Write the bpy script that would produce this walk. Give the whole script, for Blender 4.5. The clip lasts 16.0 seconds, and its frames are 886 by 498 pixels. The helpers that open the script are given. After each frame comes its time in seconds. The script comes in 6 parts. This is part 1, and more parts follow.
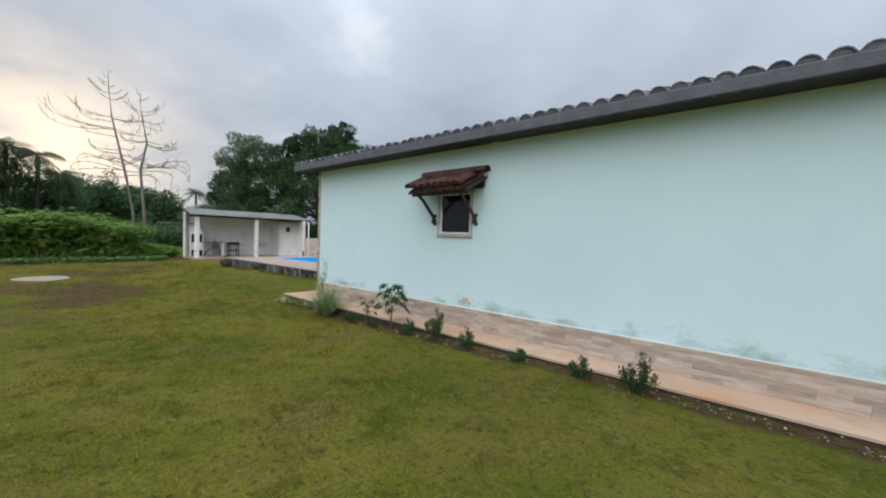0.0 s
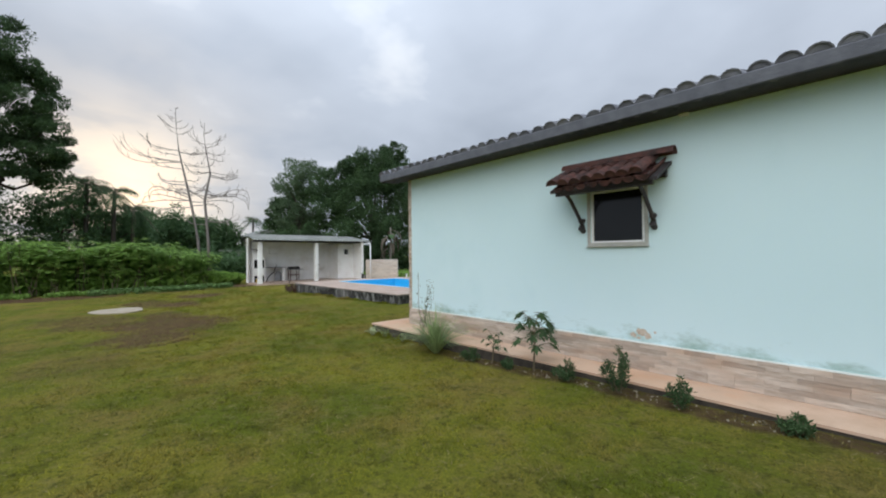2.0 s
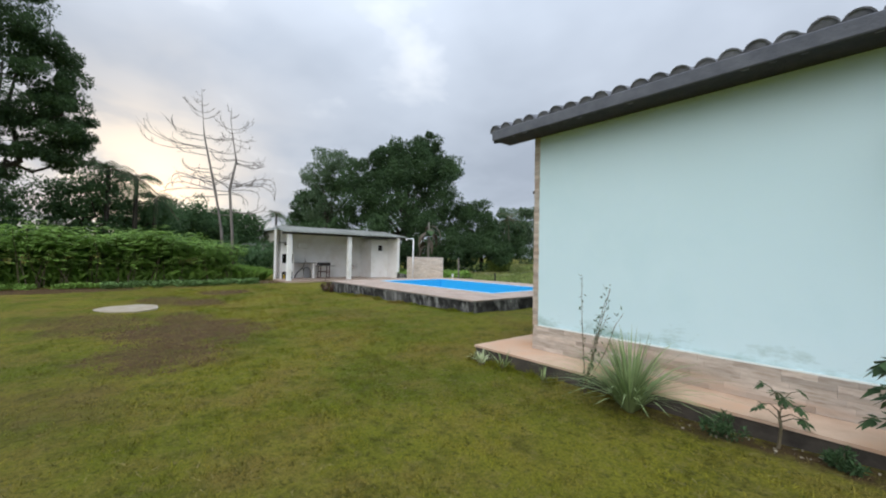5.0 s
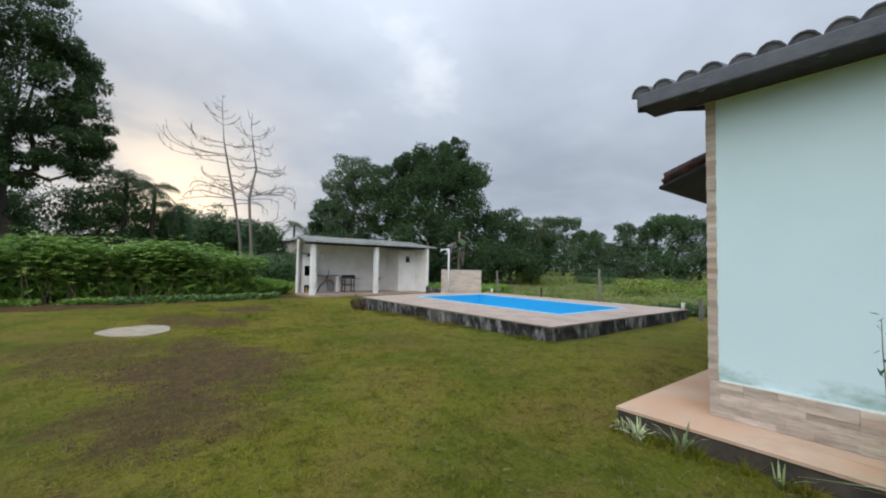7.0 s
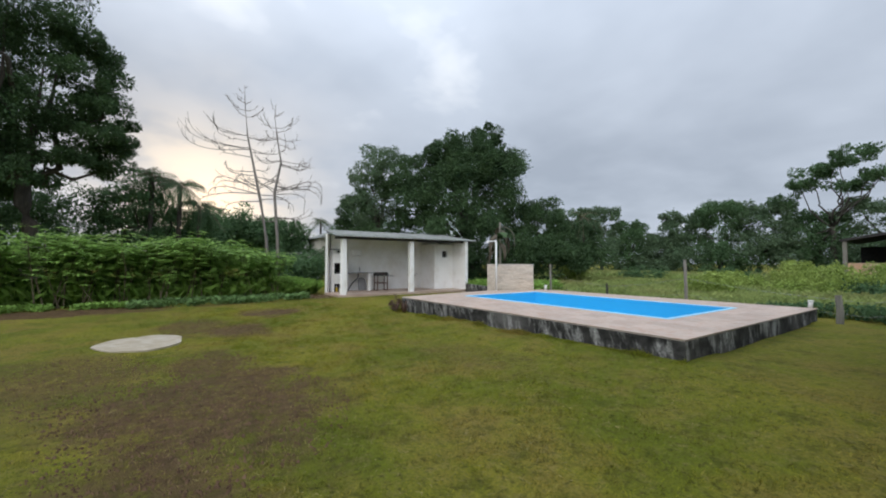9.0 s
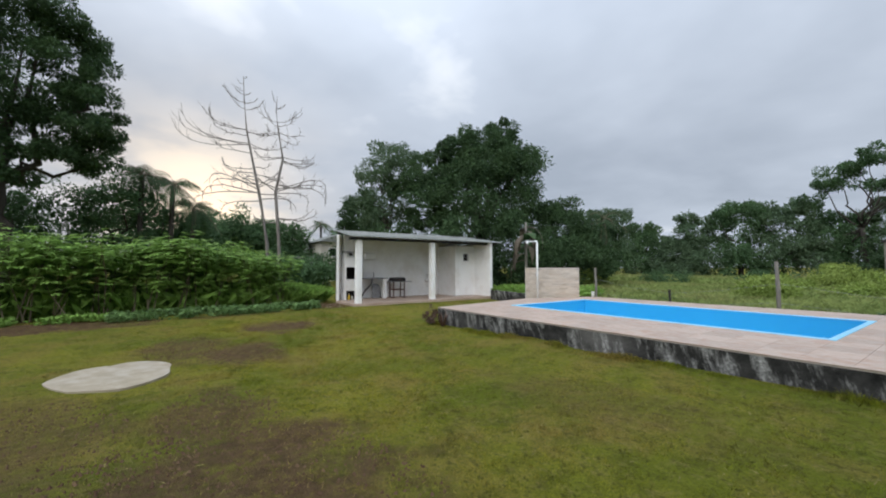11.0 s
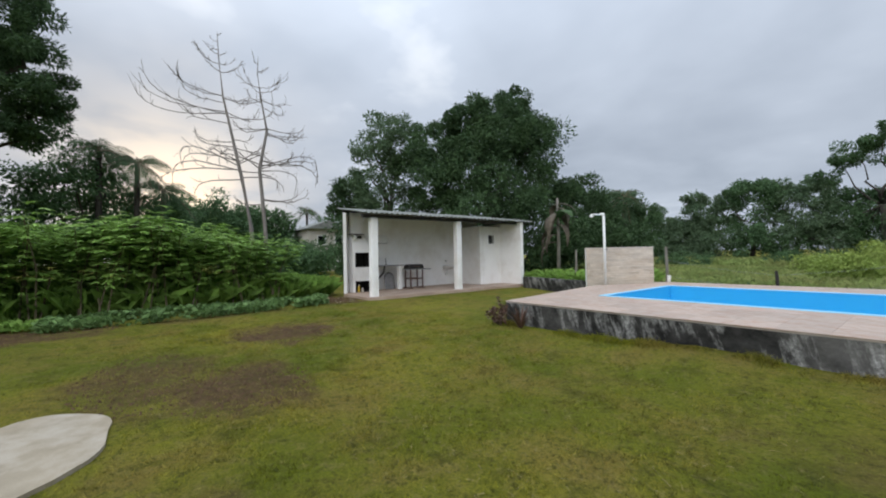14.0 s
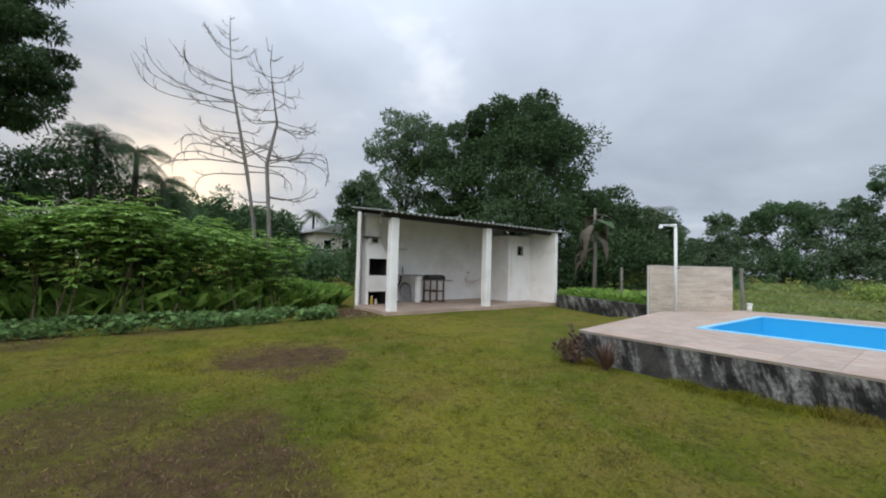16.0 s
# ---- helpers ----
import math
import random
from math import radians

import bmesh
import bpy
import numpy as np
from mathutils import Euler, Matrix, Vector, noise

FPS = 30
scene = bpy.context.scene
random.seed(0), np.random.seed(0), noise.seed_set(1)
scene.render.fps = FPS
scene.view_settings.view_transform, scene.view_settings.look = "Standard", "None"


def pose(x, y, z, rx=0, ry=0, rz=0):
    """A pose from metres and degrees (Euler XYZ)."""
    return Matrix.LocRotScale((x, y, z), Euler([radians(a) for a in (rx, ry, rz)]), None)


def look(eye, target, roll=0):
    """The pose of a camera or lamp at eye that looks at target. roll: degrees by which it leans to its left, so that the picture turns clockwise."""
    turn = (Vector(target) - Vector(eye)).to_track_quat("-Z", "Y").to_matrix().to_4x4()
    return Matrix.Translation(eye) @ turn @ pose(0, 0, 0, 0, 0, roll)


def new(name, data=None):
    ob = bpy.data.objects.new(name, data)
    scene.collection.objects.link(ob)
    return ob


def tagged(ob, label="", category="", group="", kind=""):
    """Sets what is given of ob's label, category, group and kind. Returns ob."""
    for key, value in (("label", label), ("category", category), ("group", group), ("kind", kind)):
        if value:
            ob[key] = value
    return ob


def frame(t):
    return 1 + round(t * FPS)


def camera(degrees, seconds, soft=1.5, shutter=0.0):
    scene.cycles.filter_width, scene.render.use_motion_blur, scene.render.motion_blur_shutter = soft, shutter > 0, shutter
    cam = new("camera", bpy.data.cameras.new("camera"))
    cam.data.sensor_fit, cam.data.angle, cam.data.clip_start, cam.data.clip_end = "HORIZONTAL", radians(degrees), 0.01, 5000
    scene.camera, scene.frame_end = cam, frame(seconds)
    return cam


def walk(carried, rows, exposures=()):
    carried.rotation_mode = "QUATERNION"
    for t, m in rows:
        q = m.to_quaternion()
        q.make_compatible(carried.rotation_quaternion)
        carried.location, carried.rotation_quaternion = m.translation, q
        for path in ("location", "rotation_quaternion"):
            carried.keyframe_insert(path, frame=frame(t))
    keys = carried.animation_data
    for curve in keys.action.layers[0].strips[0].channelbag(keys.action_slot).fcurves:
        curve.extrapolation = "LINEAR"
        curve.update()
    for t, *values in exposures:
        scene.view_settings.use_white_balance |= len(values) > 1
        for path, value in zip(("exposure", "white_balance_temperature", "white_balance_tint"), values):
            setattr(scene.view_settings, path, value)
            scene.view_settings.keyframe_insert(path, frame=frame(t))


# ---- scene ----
cam = camera(97.2, 16.0, soft=2.0)
PATH = [
    (0, (0.458, 0.256, 1.692), (-0.872, 1.749, 1.634), 1.7),
    (0.5, (-0.054, 0.259, 1.585), (-1.473, 1.667, 1.502), 1.2),
    (1, (-0.64, 0.266, 1.593), (-2.105, 1.628, 1.552), 3.6),
    (1.5, (-1.111, 0.263, 1.671), (-2.531, 1.671, 1.658), 1.1),
    (2, (-1.666, 0.364, 1.625), (-3.145, 1.71, 1.657), -0.6),
    (2.5, (-2.173, 0.433, 1.57), (-3.649, 1.782, 1.576), 0.7),
    (3, (-2.677, 0.517, 1.581), (-4.141, 1.88, 1.55), 0.1),
    (3.5, (-3.211, 0.651, 1.534), (-4.675, 2.013, 1.551), 0.7),
    (4, (-3.75, 0.712, 1.507), (-5.148, 2.141, 1.516), 1.7),
    (4.5, (-4.268, 0.722, 1.528), (-5.745, 2.07, 1.486), -0.1),
    (4.7, (-4.477, 0.734, 1.479), (-5.983, 2.05, 1.471), 0.5),
    (6.8, (-6.688, 1.022, 1.542), (-8.265, 2.246, 1.665), 1.6),
    (7, (-6.872, 1.036, 1.545), (-8.443, 2.271, 1.636), 1.1),
    (7.5, (-7.403, 1.191, 1.496), (-9.014, 2.373, 1.571), 0.3),
    (8, (-7.934, 1.309, 1.473), (-9.528, 2.516, 1.545), 1.5),
    (8.5, (-8.446, 1.439, 1.463), (-10.034, 2.654, 1.512), 1.1),
    (9, (-8.998, 1.59, 1.478), (-10.64, 2.729, 1.548), 0.1),
    (9.2, (-9.239, 1.599, 1.476), (-10.886, 2.732, 1.536), 0.2),
    (11.3, (-11.678, 1.737, 1.438), (-13.306, 2.895, 1.536), -0.1),
    (11.5, (-11.909, 1.843, 1.428), (-13.559, 2.967, 1.539), 0.1),
    (12, (-12.482, 1.851, 1.387), (-14.143, 2.959, 1.495), 0.2),
    (12.5, (-13.009, 1.846, 1.39), (-14.687, 2.931, 1.475), -1.0),
    (13, (-13.58, 1.872, 1.359), (-15.296, 2.896, 1.431), -0.2),
    (13.5, (-14.051, 1.887, 1.347), (-15.699, 3.019, 1.405), -1.4),
    (14, (-14.587, 2.001, 1.288), (-16.163, 3.232, 1.323), -1.2),
    (14.5, (-15.002, 2.107, 1.287), (-16.46, 3.475, 1.334), 1.2),
    (15, (-15.45, 2.198, 1.317), (-16.825, 3.648, 1.383), 0.2),
    (15.5, (-15.945, 2.373, 1.285), (-17.43, 3.709, 1.382), -0.2),
    (16, (-16.451, 2.523, 1.253), (-18.036, 3.739, 1.346), 1.5),
]
walk(cam, [(t, look(eye, target, roll)) for t, eye, target, roll in PATH],
     [(0, -0.03), (1.5, 0.02), (3, 0.08), (4.5, 0.13), (7, 0.0), (8.5, 0.07), (11.5, 0.07), (14, 0.06), (16, 0.05)])

# ---- world, sun ----
SUN_AZ, SUN_EL = 137.7, 41.0
world = bpy.data.worlds.new("overcast_sky")
scene.world = world
world.use_nodes = True
wn, wl = world.node_tree.nodes, world.node_tree.links
wn.clear()


def wnode(kind, **kw):
    n = wn.new(kind)
    for k, v in kw.items():
        n.inputs[k].default_value = v
    return n


def wmath(op, a, b=0.0, clamp=False):
    n = wn.new("ShaderNodeMath")
    n.operation, n.use_clamp = op, clamp
    for i, v in enumerate((a, b)):
        if isinstance(v, (int, float)):
            n.inputs[i].default_value = v
        else:
            wl.new(v, n.inputs[i])
    return n.outputs[0]


def wmix(fac, a, b):
    n = wn.new("ShaderNodeMix")
    n.data_type = "RGBA"
    for i, v in ((0, fac), (6, a), (7, b)):
        if hasattr(v, "links"):
            wl.new(v, n.inputs[i])
        else:
            n.inputs[i].default_value = v
    return n.outputs[2]


w_co = wn.new("ShaderNodeTexCoord")
w_sep = wn.new("ShaderNodeSeparateXYZ")
wl.new(w_co.outputs["Generated"], w_sep.inputs[0])
up = wmath("MAXIMUM", w_sep.outputs[2], 0.0)
# cloud deck seen in perspective
flat = wmath("ADD", up, 0.22)
cx = wmath("DIVIDE", w_sep.outputs[0], flat)
cy = wmath("DIVIDE", w_sep.outputs[1], flat)
w_comb = wn.new("ShaderNodeCombineXYZ")
wl.new(cx, w_comb.inputs[0]), wl.new(cy, w_comb.inputs[1])
w_n1 = wnode("ShaderNodeTexNoise", Scale=0.85, Detail=4.0, Roughness=0.5, Distortion=0.35)
w_n2 = wnode("ShaderNodeTexNoise", Scale=2.1, Detail=4.0, Roughness=0.5, Distortion=0.2)
wl.new(w_comb.outputs[0], w_n1.inputs["Vector"]), wl.new(w_comb.outputs[0], w_n2.inputs["Vector"])
cl = wmath("ADD", wmath("MULTIPLY", w_n1.outputs[0], 0.7), wmath("MULTIPLY", w_n2.outputs[0], 0.3))
cl = wmath("MULTIPLY_ADD", cl, 4.2)
cl.node.inputs[2].default_value = -1.62
cl.node.use_clamp = True
clouds = wmix(cl, (0.425, 0.485, 0.58, 1), (0.595, 0.665, 0.775, 1))
# thin places in the deck let brighter light through
thin = wmath("MULTIPLY_ADD", wmath("MULTIPLY", w_n1.outputs[0], w_n2.outputs[0]), 8.0)
thin.node.inputs[2].default_value = -2.7
thin.node.use_clamp = True
clouds = wmix(thin, clouds, (0.80, 0.85, 0.92, 1))
# an overcast sky is brighter overhead
grad = wmath("ADD", wmath("MULTIPLY", wmath("MULTIPLY", up, up), wmath("MULTIPLY", up, 2.9)), 0.90)
w_scale = wn.new("ShaderNodeVectorMath")
w_scale.operation = "SCALE"
wl.new(clouds, w_scale.inputs[0]), wl.new(grad, w_scale.inputs["Scale"])
# the low evening light behind the clouds, towards -x
w_dot = wn.new("ShaderNodeVectorMath")
w_dot.operation = "DOT_PRODUCT"
wl.new(w_co.outputs["Generated"], w_dot.inputs[0])
w_dot.inputs[1].default_value = Vector((-0.985, 0.05, 0.115)).normalized()
glow = wmath("POWER", wmath("MAXIMUM", w_dot.outputs["Value"], 0.0), 110.0)
brk = wmath("MULTIPLY_ADD", w_n2.outputs[0], 3.2)
brk.node.inputs[2].default_value = -0.7
brk.node.use_clamp = True
glow = wmath("MULTIPLY", glow, brk)
wide = wmath("MULTIPLY", wmath("POWER", wmath("MAXIMUM", w_dot.outputs["Value"], 0.0), 26.0), 0.5)
wide = wmath("MULTIPLY", wide, brk)
lit = wmix(glow, wmix(wide, w_scale.outputs[0], (0.95, 0.84, 0.72, 1)), (1.55, 1.26, 0.92, 1))
w_sky = wn.new("ShaderNodeTexSky")
w_sky.sky_type, w_sky.sun_disc = "NISHITA", False
w_sky.sun_elevation, w_sky.sun_rotation = radians(SUN_EL), radians(SUN_AZ)
w_skys = wn.new("ShaderNodeVectorMath")
w_skys.operation = "SCALE"
wl.new(w_sky.outputs[0], w_skys.inputs[0])
w_skys.inputs["Scale"].default_value = 0.06
w_all = wmix(0.94, w_skys.outputs[0], lit)
w_bg = wnode("ShaderNodeBackground", Strength=1.0)
wl.new(w_all, w_bg.inputs[0])
w_out = wn.new("ShaderNodeOutputWorld")
wl.new(w_bg.outputs[0], w_out.inputs[0])

sun = new("sun", bpy.data.lights.new("sun", "SUN"))
sun.data.energy, sun.data.angle, sun.data.color = 1.5, radians(60), (1.0, 0.97, 0.93)
sun.matrix_world = look((0, 0, 0), (-4.5, 6.5, -6.3))


# ---- materials ----
def mat(name, c1, c2, scale=6.0, rough=0.8, bump=0.15, bscale=60.0, c3=None, sscale=0.8, samt=0.5, stretch=(1, 1, 1), rnd=0.0, island=0.0, metal=0.0, spec=0.4, translucent=0.0):
    """Two-scale noise between c1 and c2, with larger stains of c3."""
    m = bpy.data.materials.new(name)
    m.use_nodes = True
    n, l = m.node_tree.nodes, m.node_tree.links
    b = n["Principled BSDF"]
    geo = n.new("ShaderNodeNewGeometry")
    mp = n.new("ShaderNodeMapping")
    mp.inputs["Scale"].default_value = stretch
    l.new(geo.outputs["Position"], mp.inputs[0])

    def noise_node(s, d=6.0, r=0.6):
        t = n.new("ShaderNodeTexNoise")
        t.inputs["Scale"].default_value, t.inputs["Detail"].default_value, t.inputs["Roughness"].default_value = s, d, r
        l.new(mp.outputs[0], t.inputs["Vector"])
        return t.outputs[0]

    def ramp(v, a, z):
        r = n.new("ShaderNodeMapRange")
        r.inputs[1].default_value, r.inputs[2].default_value = a, z
        l.new(v, r.inputs[0])
        return r.outputs[0]

    def mix(f, a, z):
        x = n.new("ShaderNodeMix")
        x.data_type = "RGBA"
        for i, v in ((0, f), (6, a), (7, z)):
            if hasattr(v, "links"):
                l.new(v, x.inputs[i])
            else:
                x.inputs[i].default_value = v if isinstance(v, float) else (*v, 1)
        return x.outputs[2]

    col = mix(ramp(noise_node(scale), 0.3, 0.7), c1, c2)
    if c3:
        f = n.new("ShaderNodeMath")
        f.operation = "MULTIPLY"
        l.new(ramp(noise_node(sscale, 8.0, 0.65), 0.48, 0.68), f.inputs[0])
        f.inputs[1].default_value = samt
        col = mix(f.outputs[0], col, c3)
    if rnd or island:
        if rnd:
            src = n.new("ShaderNodeObjectInfo").outputs["Random"]
        else:
            src = geo.outputs["Random Per Island"]
        hsv = n.new("ShaderNodeHueSaturation")
        amt = rnd or island
        v = n.new("ShaderNodeMapRange")
        v.inputs[3].default_value, v.inputs[4].default_value = 1 - amt, 1 + amt
        l.new(src, v.inputs[0]), l.new(v.outputs[0], hsv.inputs["Value"]), l.new(col, hsv.inputs["Color"])
        col = hsv.outputs[0]
    l.new(col, b.inputs["Base Color"])
    rr = n.new("ShaderNodeMapRange")
    rr.inputs[3].default_value, rr.inputs[4].default_value = max(0, rough - 0.1), min(1, rough + 0.1)
    l.new(noise_node(scale * 2.3), rr.inputs[0]), l.new(rr.outputs[0], b.inputs["Roughness"])
    b.inputs["Metallic"].default_value = metal
    b.inputs["Specular IOR Level"].default_value = spec
    if bump:
        bp = n.new("ShaderNodeBump")
        bp.inputs["Strength"].default_value, bp.inputs["Distance"].default_value = bump, 0.02
        l.new(noise_node(bscale, 4.0), bp.inputs["Height"]), l.new(bp.outputs[0], b.inputs["Normal"])
    if translucent:
        tr, ms = n.new("ShaderNodeBsdfTranslucent"), n.new("ShaderNodeMixShader")
        l.new(col, tr.inputs[0])
        ms.inputs[0].default_value = translucent
        l.new(b.outputs[0], ms.inputs[1]), l.new(tr.outputs[0], ms.inputs[2])
        l.new(ms.outputs[0], n["Material Output"].inputs[0])
    return m


M_wall = mat("aqua_paint", (0.60, 0.78, 0.82), (0.64, 0.81, 0.85), 2.0, 0.75, 0.12, 90, (0.56, 0.74, 0.77), 0.5, 0.5)


def wall_stains(m):
    """Algae stains of irregular shape along the foot of the painted wall."""
    n, l = m.node_tree.nodes, m.node_tree.links
    b = n["Principled BSDF"]
    src = b.inputs["Base Color"].links[0].from_socket
    geo, sep = n.new("ShaderNodeNewGeometry"), n.new("ShaderNodeSeparateXYZ")
    l.new(geo.outputs["Position"], sep.inputs[0])
    t = n.new("ShaderNodeTexNoise")
    t.inputs["Scale"].default_value, t.inputs["Detail"].default_value, t.inputs["Roughness"].default_value = 2.6, 9.0, 0.72
    mp = n.new("ShaderNodeMapping")
    mp.inputs["Scale"].default_value = (0.7, 0.7, 1.5)
    l.new(geo.outputs["Position"], mp.inputs[0]), l.new(mp.outputs[0], t.inputs["Vector"])
    hi = n.new("ShaderNodeMapRange")
    hi.inputs[1].default_value, hi.inputs[2].default_value, hi.inputs[3].default_value, hi.inputs[4].default_value = 0.52, 1.0, 0.62, 0.20
    l.new(sep.outputs[2], hi.inputs[0])
    ad = n.new("ShaderNodeMath")
    l.new(t.outputs[0], ad.inputs[0]), l.new(hi.outputs[0], ad.inputs[1])
    r = n.new("ShaderNodeMapRange")
    r.inputs[1].default_value, r.inputs[2].default_value, r.inputs[4].default_value = 0.99, 1.26, 0.85
    l.new(ad.outputs[0], r.inputs[0])
    x = n.new("ShaderNodeMix")
    x.data_type = "RGBA"
    l.new(r.outputs[0], x.inputs[0]), l.new(src, x.inputs[6])
    x.inputs[7].default_value = (0.17, 0.29, 0.22, 1)
    l.new(x.outputs[2], b.inputs["Base Color"])


wall_stains(M_wall)
M_white = mat("white_paint", (0.83, 0.825, 0.815), (0.88, 0.875, 0.865), 3.0, 0.8, 0.15, 50, (0.62, 0.58, 0.52), 1.2, 0.5)
M_trim = mat("white_grout", (0.80, 0.83, 0.80), (0.70, 0.75, 0.72), 9.0, 0.7, 0.1)
M_stone = mat("travertine_strip", (0.36, 0.29, 0.23), (0.60, 0.53, 0.46), 16.0, 0.6, 0.35, 60, (0.40, 0.25, 0.16), 4.0, 0.65, (0.4, 0.4, 2.2), rnd=0.22)
M_walk = mat("salmon_concrete", (0.50, 0.34, 0.235), (0.64, 0.46, 0.34), 4.0, 0.85, 0.25, 80, (0.50, 0.25, 0.12), 1.0, 0.75)
M_kerb = mat("dark_edge_concrete", (0.035, 0.03, 0.024), (0.09, 0.075, 0.06), 6.0, 0.9, 0.3, 40)
M_deck = mat("beige_tile", (0.36, 0.28, 0.225), (0.47, 0.38, 0.32), 9.0, 0.6, 0.08, 60, (0.36, 0.21, 0.14), 6.0, 0.85, (1, 2.0, 1), rnd=0.10)
M_grout = mat("grout", (0.46, 0.40, 0.35), (0.52, 0.46, 0.41), 12.0, 0.9)
M_mould = mat("mouldy_cement", (0.012, 0.012, 0.011), (0.05, 0.049, 0.046), 6.0, 0.92, 0.5, 25, (0.13, 0.127, 0.12), 1.3, 0.8, spec=0.15)


def drip_stains(m, colour):
    """Pale lime drips that run down and slant a little, in irregular groups."""
    n, l = m.node_tree.nodes, m.node_tree.links
    b = n["Principled BSDF"]
    src = b.inputs["Base Color"].links[0].from_socket
    geo, sep, com = n.new("ShaderNodeNewGeometry"), n.new("ShaderNodeSeparateXYZ"), n.new("ShaderNodeCombineXYZ")
    l.new(geo.outputs["Position"], sep.inputs[0])

    def ma(op, a, c, clamp=False):
        t = n.new("ShaderNodeMath")
        t.operation, t.use_clamp = op, clamp
        for i, v in enumerate((a, c)):
            if hasattr(v, "links"):
                l.new(v, t.inputs[i])
            else:
                t.inputs[i].default_value = v
        return t.outputs[0]

    def nz(v, s, d, r):
        t = n.new("ShaderNodeTexNoise")
        t.inputs["Scale"].default_value, t.inputs["Detail"].default_value, t.inputs["Roughness"].default_value = s, d, r
        l.new(v, t.inputs["Vector"])
        return t.outputs[0]

    along = ma("ADD", ma("ADD", sep.outputs[0], sep.outputs[1]), ma("MULTIPLY", sep.outputs[2], 0.25))
    l.new(ma("MULTIPLY", along, 3.3), com.inputs[0]), l.new(ma("MULTIPLY", sep.outputs[2], 0.75), com.inputs[1])
    v = ma("ADD", ma("MULTIPLY", nz(com.outputs[0], 1.7, 7.0, 0.68), 0.7), ma("MULTIPLY", nz(geo.outputs["Position"], 1.5, 3.0, 0.5), 0.42))
    f = ma("MULTIPLY", ma("SUBTRACT", v, 0.552), 8.0, True)
    grain = ma("MULTIPLY", ma("SUBTRACT", nz(geo.outputs["Position"], 30.0, 5.0, 0.7), 0.30), 2.6, True)
    x = n.new("ShaderNodeMix")
    x.data_type = "RGBA"
    l.new(ma("MULTIPLY", f, grain), x.inputs[0]), l.new(src, x.inputs[6])
    x.inputs[7].default_value = colour
    l.new(x.outputs[2], b.inputs["Base Color"])


drip_stains(M_mould, (0.52, 0.52, 0.50, 1))
M_blue = mat("blue_pool_liner", (0.035, 0.41, 0.72), (0.04, 0.44, 0.75), 1.4, 0.45, 0.03, 30)
M_blue2 = mat("pale_blue_coping", (0.22, 0.56, 0.78), (0.26, 0.60, 0.80), 4.0, 0.4, 0.05)
M_tile = mat("weathered_roof_tile", (0.125, 0.132, 0.155), (0.22, 0.228, 0.255), 9.0, 0.85, 0.35, 45, (0.17, 0.16, 0.15), 3.0, 0.5, rnd=0.25)
M_redtile = mat("red_clay_tile", (0.036, 0.020, 0.018), (0.115, 0.046, 0.036), 11.0, 0.75, 0.5, 45, (0.014, 0.013, 0.014), 5.0, 0.98, rnd=0.35)
M_sill = mat("grey_stone_sill", (0.36, 0.36, 0.33), (0.48, 0.48, 0.44), 8.0, 0.7, 0.2)
M_darkwood = mat("dark_wood", (0.018, 0.016, 0.018), (0.045, 0.038, 0.036), 6.0, 0.7, 0.3, 40, stretch=(1, 1, 0.2))
M_eave = mat("grey_blue_eave_board", (0.085, 0.091, 0.11), (0.145, 0.152, 0.175), 5.0, 0.85, 0.3, 40)
M_frame = mat("white_aluminium", (0.74, 0.75, 0.75), (0.80, 0.81, 0.81), 5.0, 0.4, 0.0)
M_glass = bpy.data.materials.new("dark_window_glass")
M_glass.use_nodes = True
_b = M_glass.node_tree.nodes["Principled BSDF"]
_b.inputs["Base Color"].default_value, _b.inputs["Roughness"].default_value = (0.006, 0.007, 0.008, 1), 0.12
_b.inputs["Specular IOR Level"].default_value = 0.35
M_fibro = mat("fibre_cement", (0.16, 0.17, 0.16), (0.26, 0.27, 0.25), 4.0, 0.9, 0.25, 40, (0.08, 0.09, 0.075), 1.2, 0.7)
M_floor = mat("red_brown_floor", (0.36, 0.27, 0.21), (0.48, 0.38, 0.31), 4.0, 0.8, 0.15, 50, (0.24, 0.15, 0.11), 1.0, 0.6)
M_black = mat("black_iron", (0.015, 0.015, 0.016), (0.04, 0.037, 0.035), 9.0, 0.6, 0.2)
# Firebox grime; on the other parts this near-black stands in for shade.
M_soot_shade = mat("soot_and_shade_black", (0.008, 0.008, 0.008), (0.025, 0.022, 0.02), 6.0, 0.95, 0.1)
M_rust = mat("brown_wood", (0.07, 0.035, 0.025), (0.14, 0.075, 0.05), 8.0, 0.7, 0.2)
M_slate = mat("grey_stone_slab", (0.16, 0.16, 0.165), (0.26, 0.26, 0.265), 14.0, 0.4, 0.05)
M_pvc = mat("white_pvc", (0.72, 0.73, 0.71), (0.78, 0.79, 0.77), 5.0, 0.4, 0.0)
M_cer = mat("white_ceramic", (0.76, 0.76, 0.75), (0.80, 0.80, 0.79), 3.0, 0.2, 0.0)
M_post = mat("weathered_post", (0.14, 0.13, 0.11), (0.26, 0.245, 0.21), 8.0, 0.9, 0.35, 30, stretch=(2, 2, 0.3))
M_wire = mat("galvanised_wire", (0.20, 0.20, 0.20), (0.32, 0.32, 0.32), 12.0, 0.5, 0.0, metal=0.8)
M_bark = mat("grey_bark", (0.036, 0.031, 0.026), (0.08, 0.07, 0.057), 5.0, 0.95, 0.5, 18, stretch=(2, 2, 0.35))
M_pale = mat("pale_bare_bark", (0.15, 0.132, 0.122), (0.26, 0.235, 0.215), 5.0, 0.9, 0.3, 25, stretch=(2, 2, 0.4))
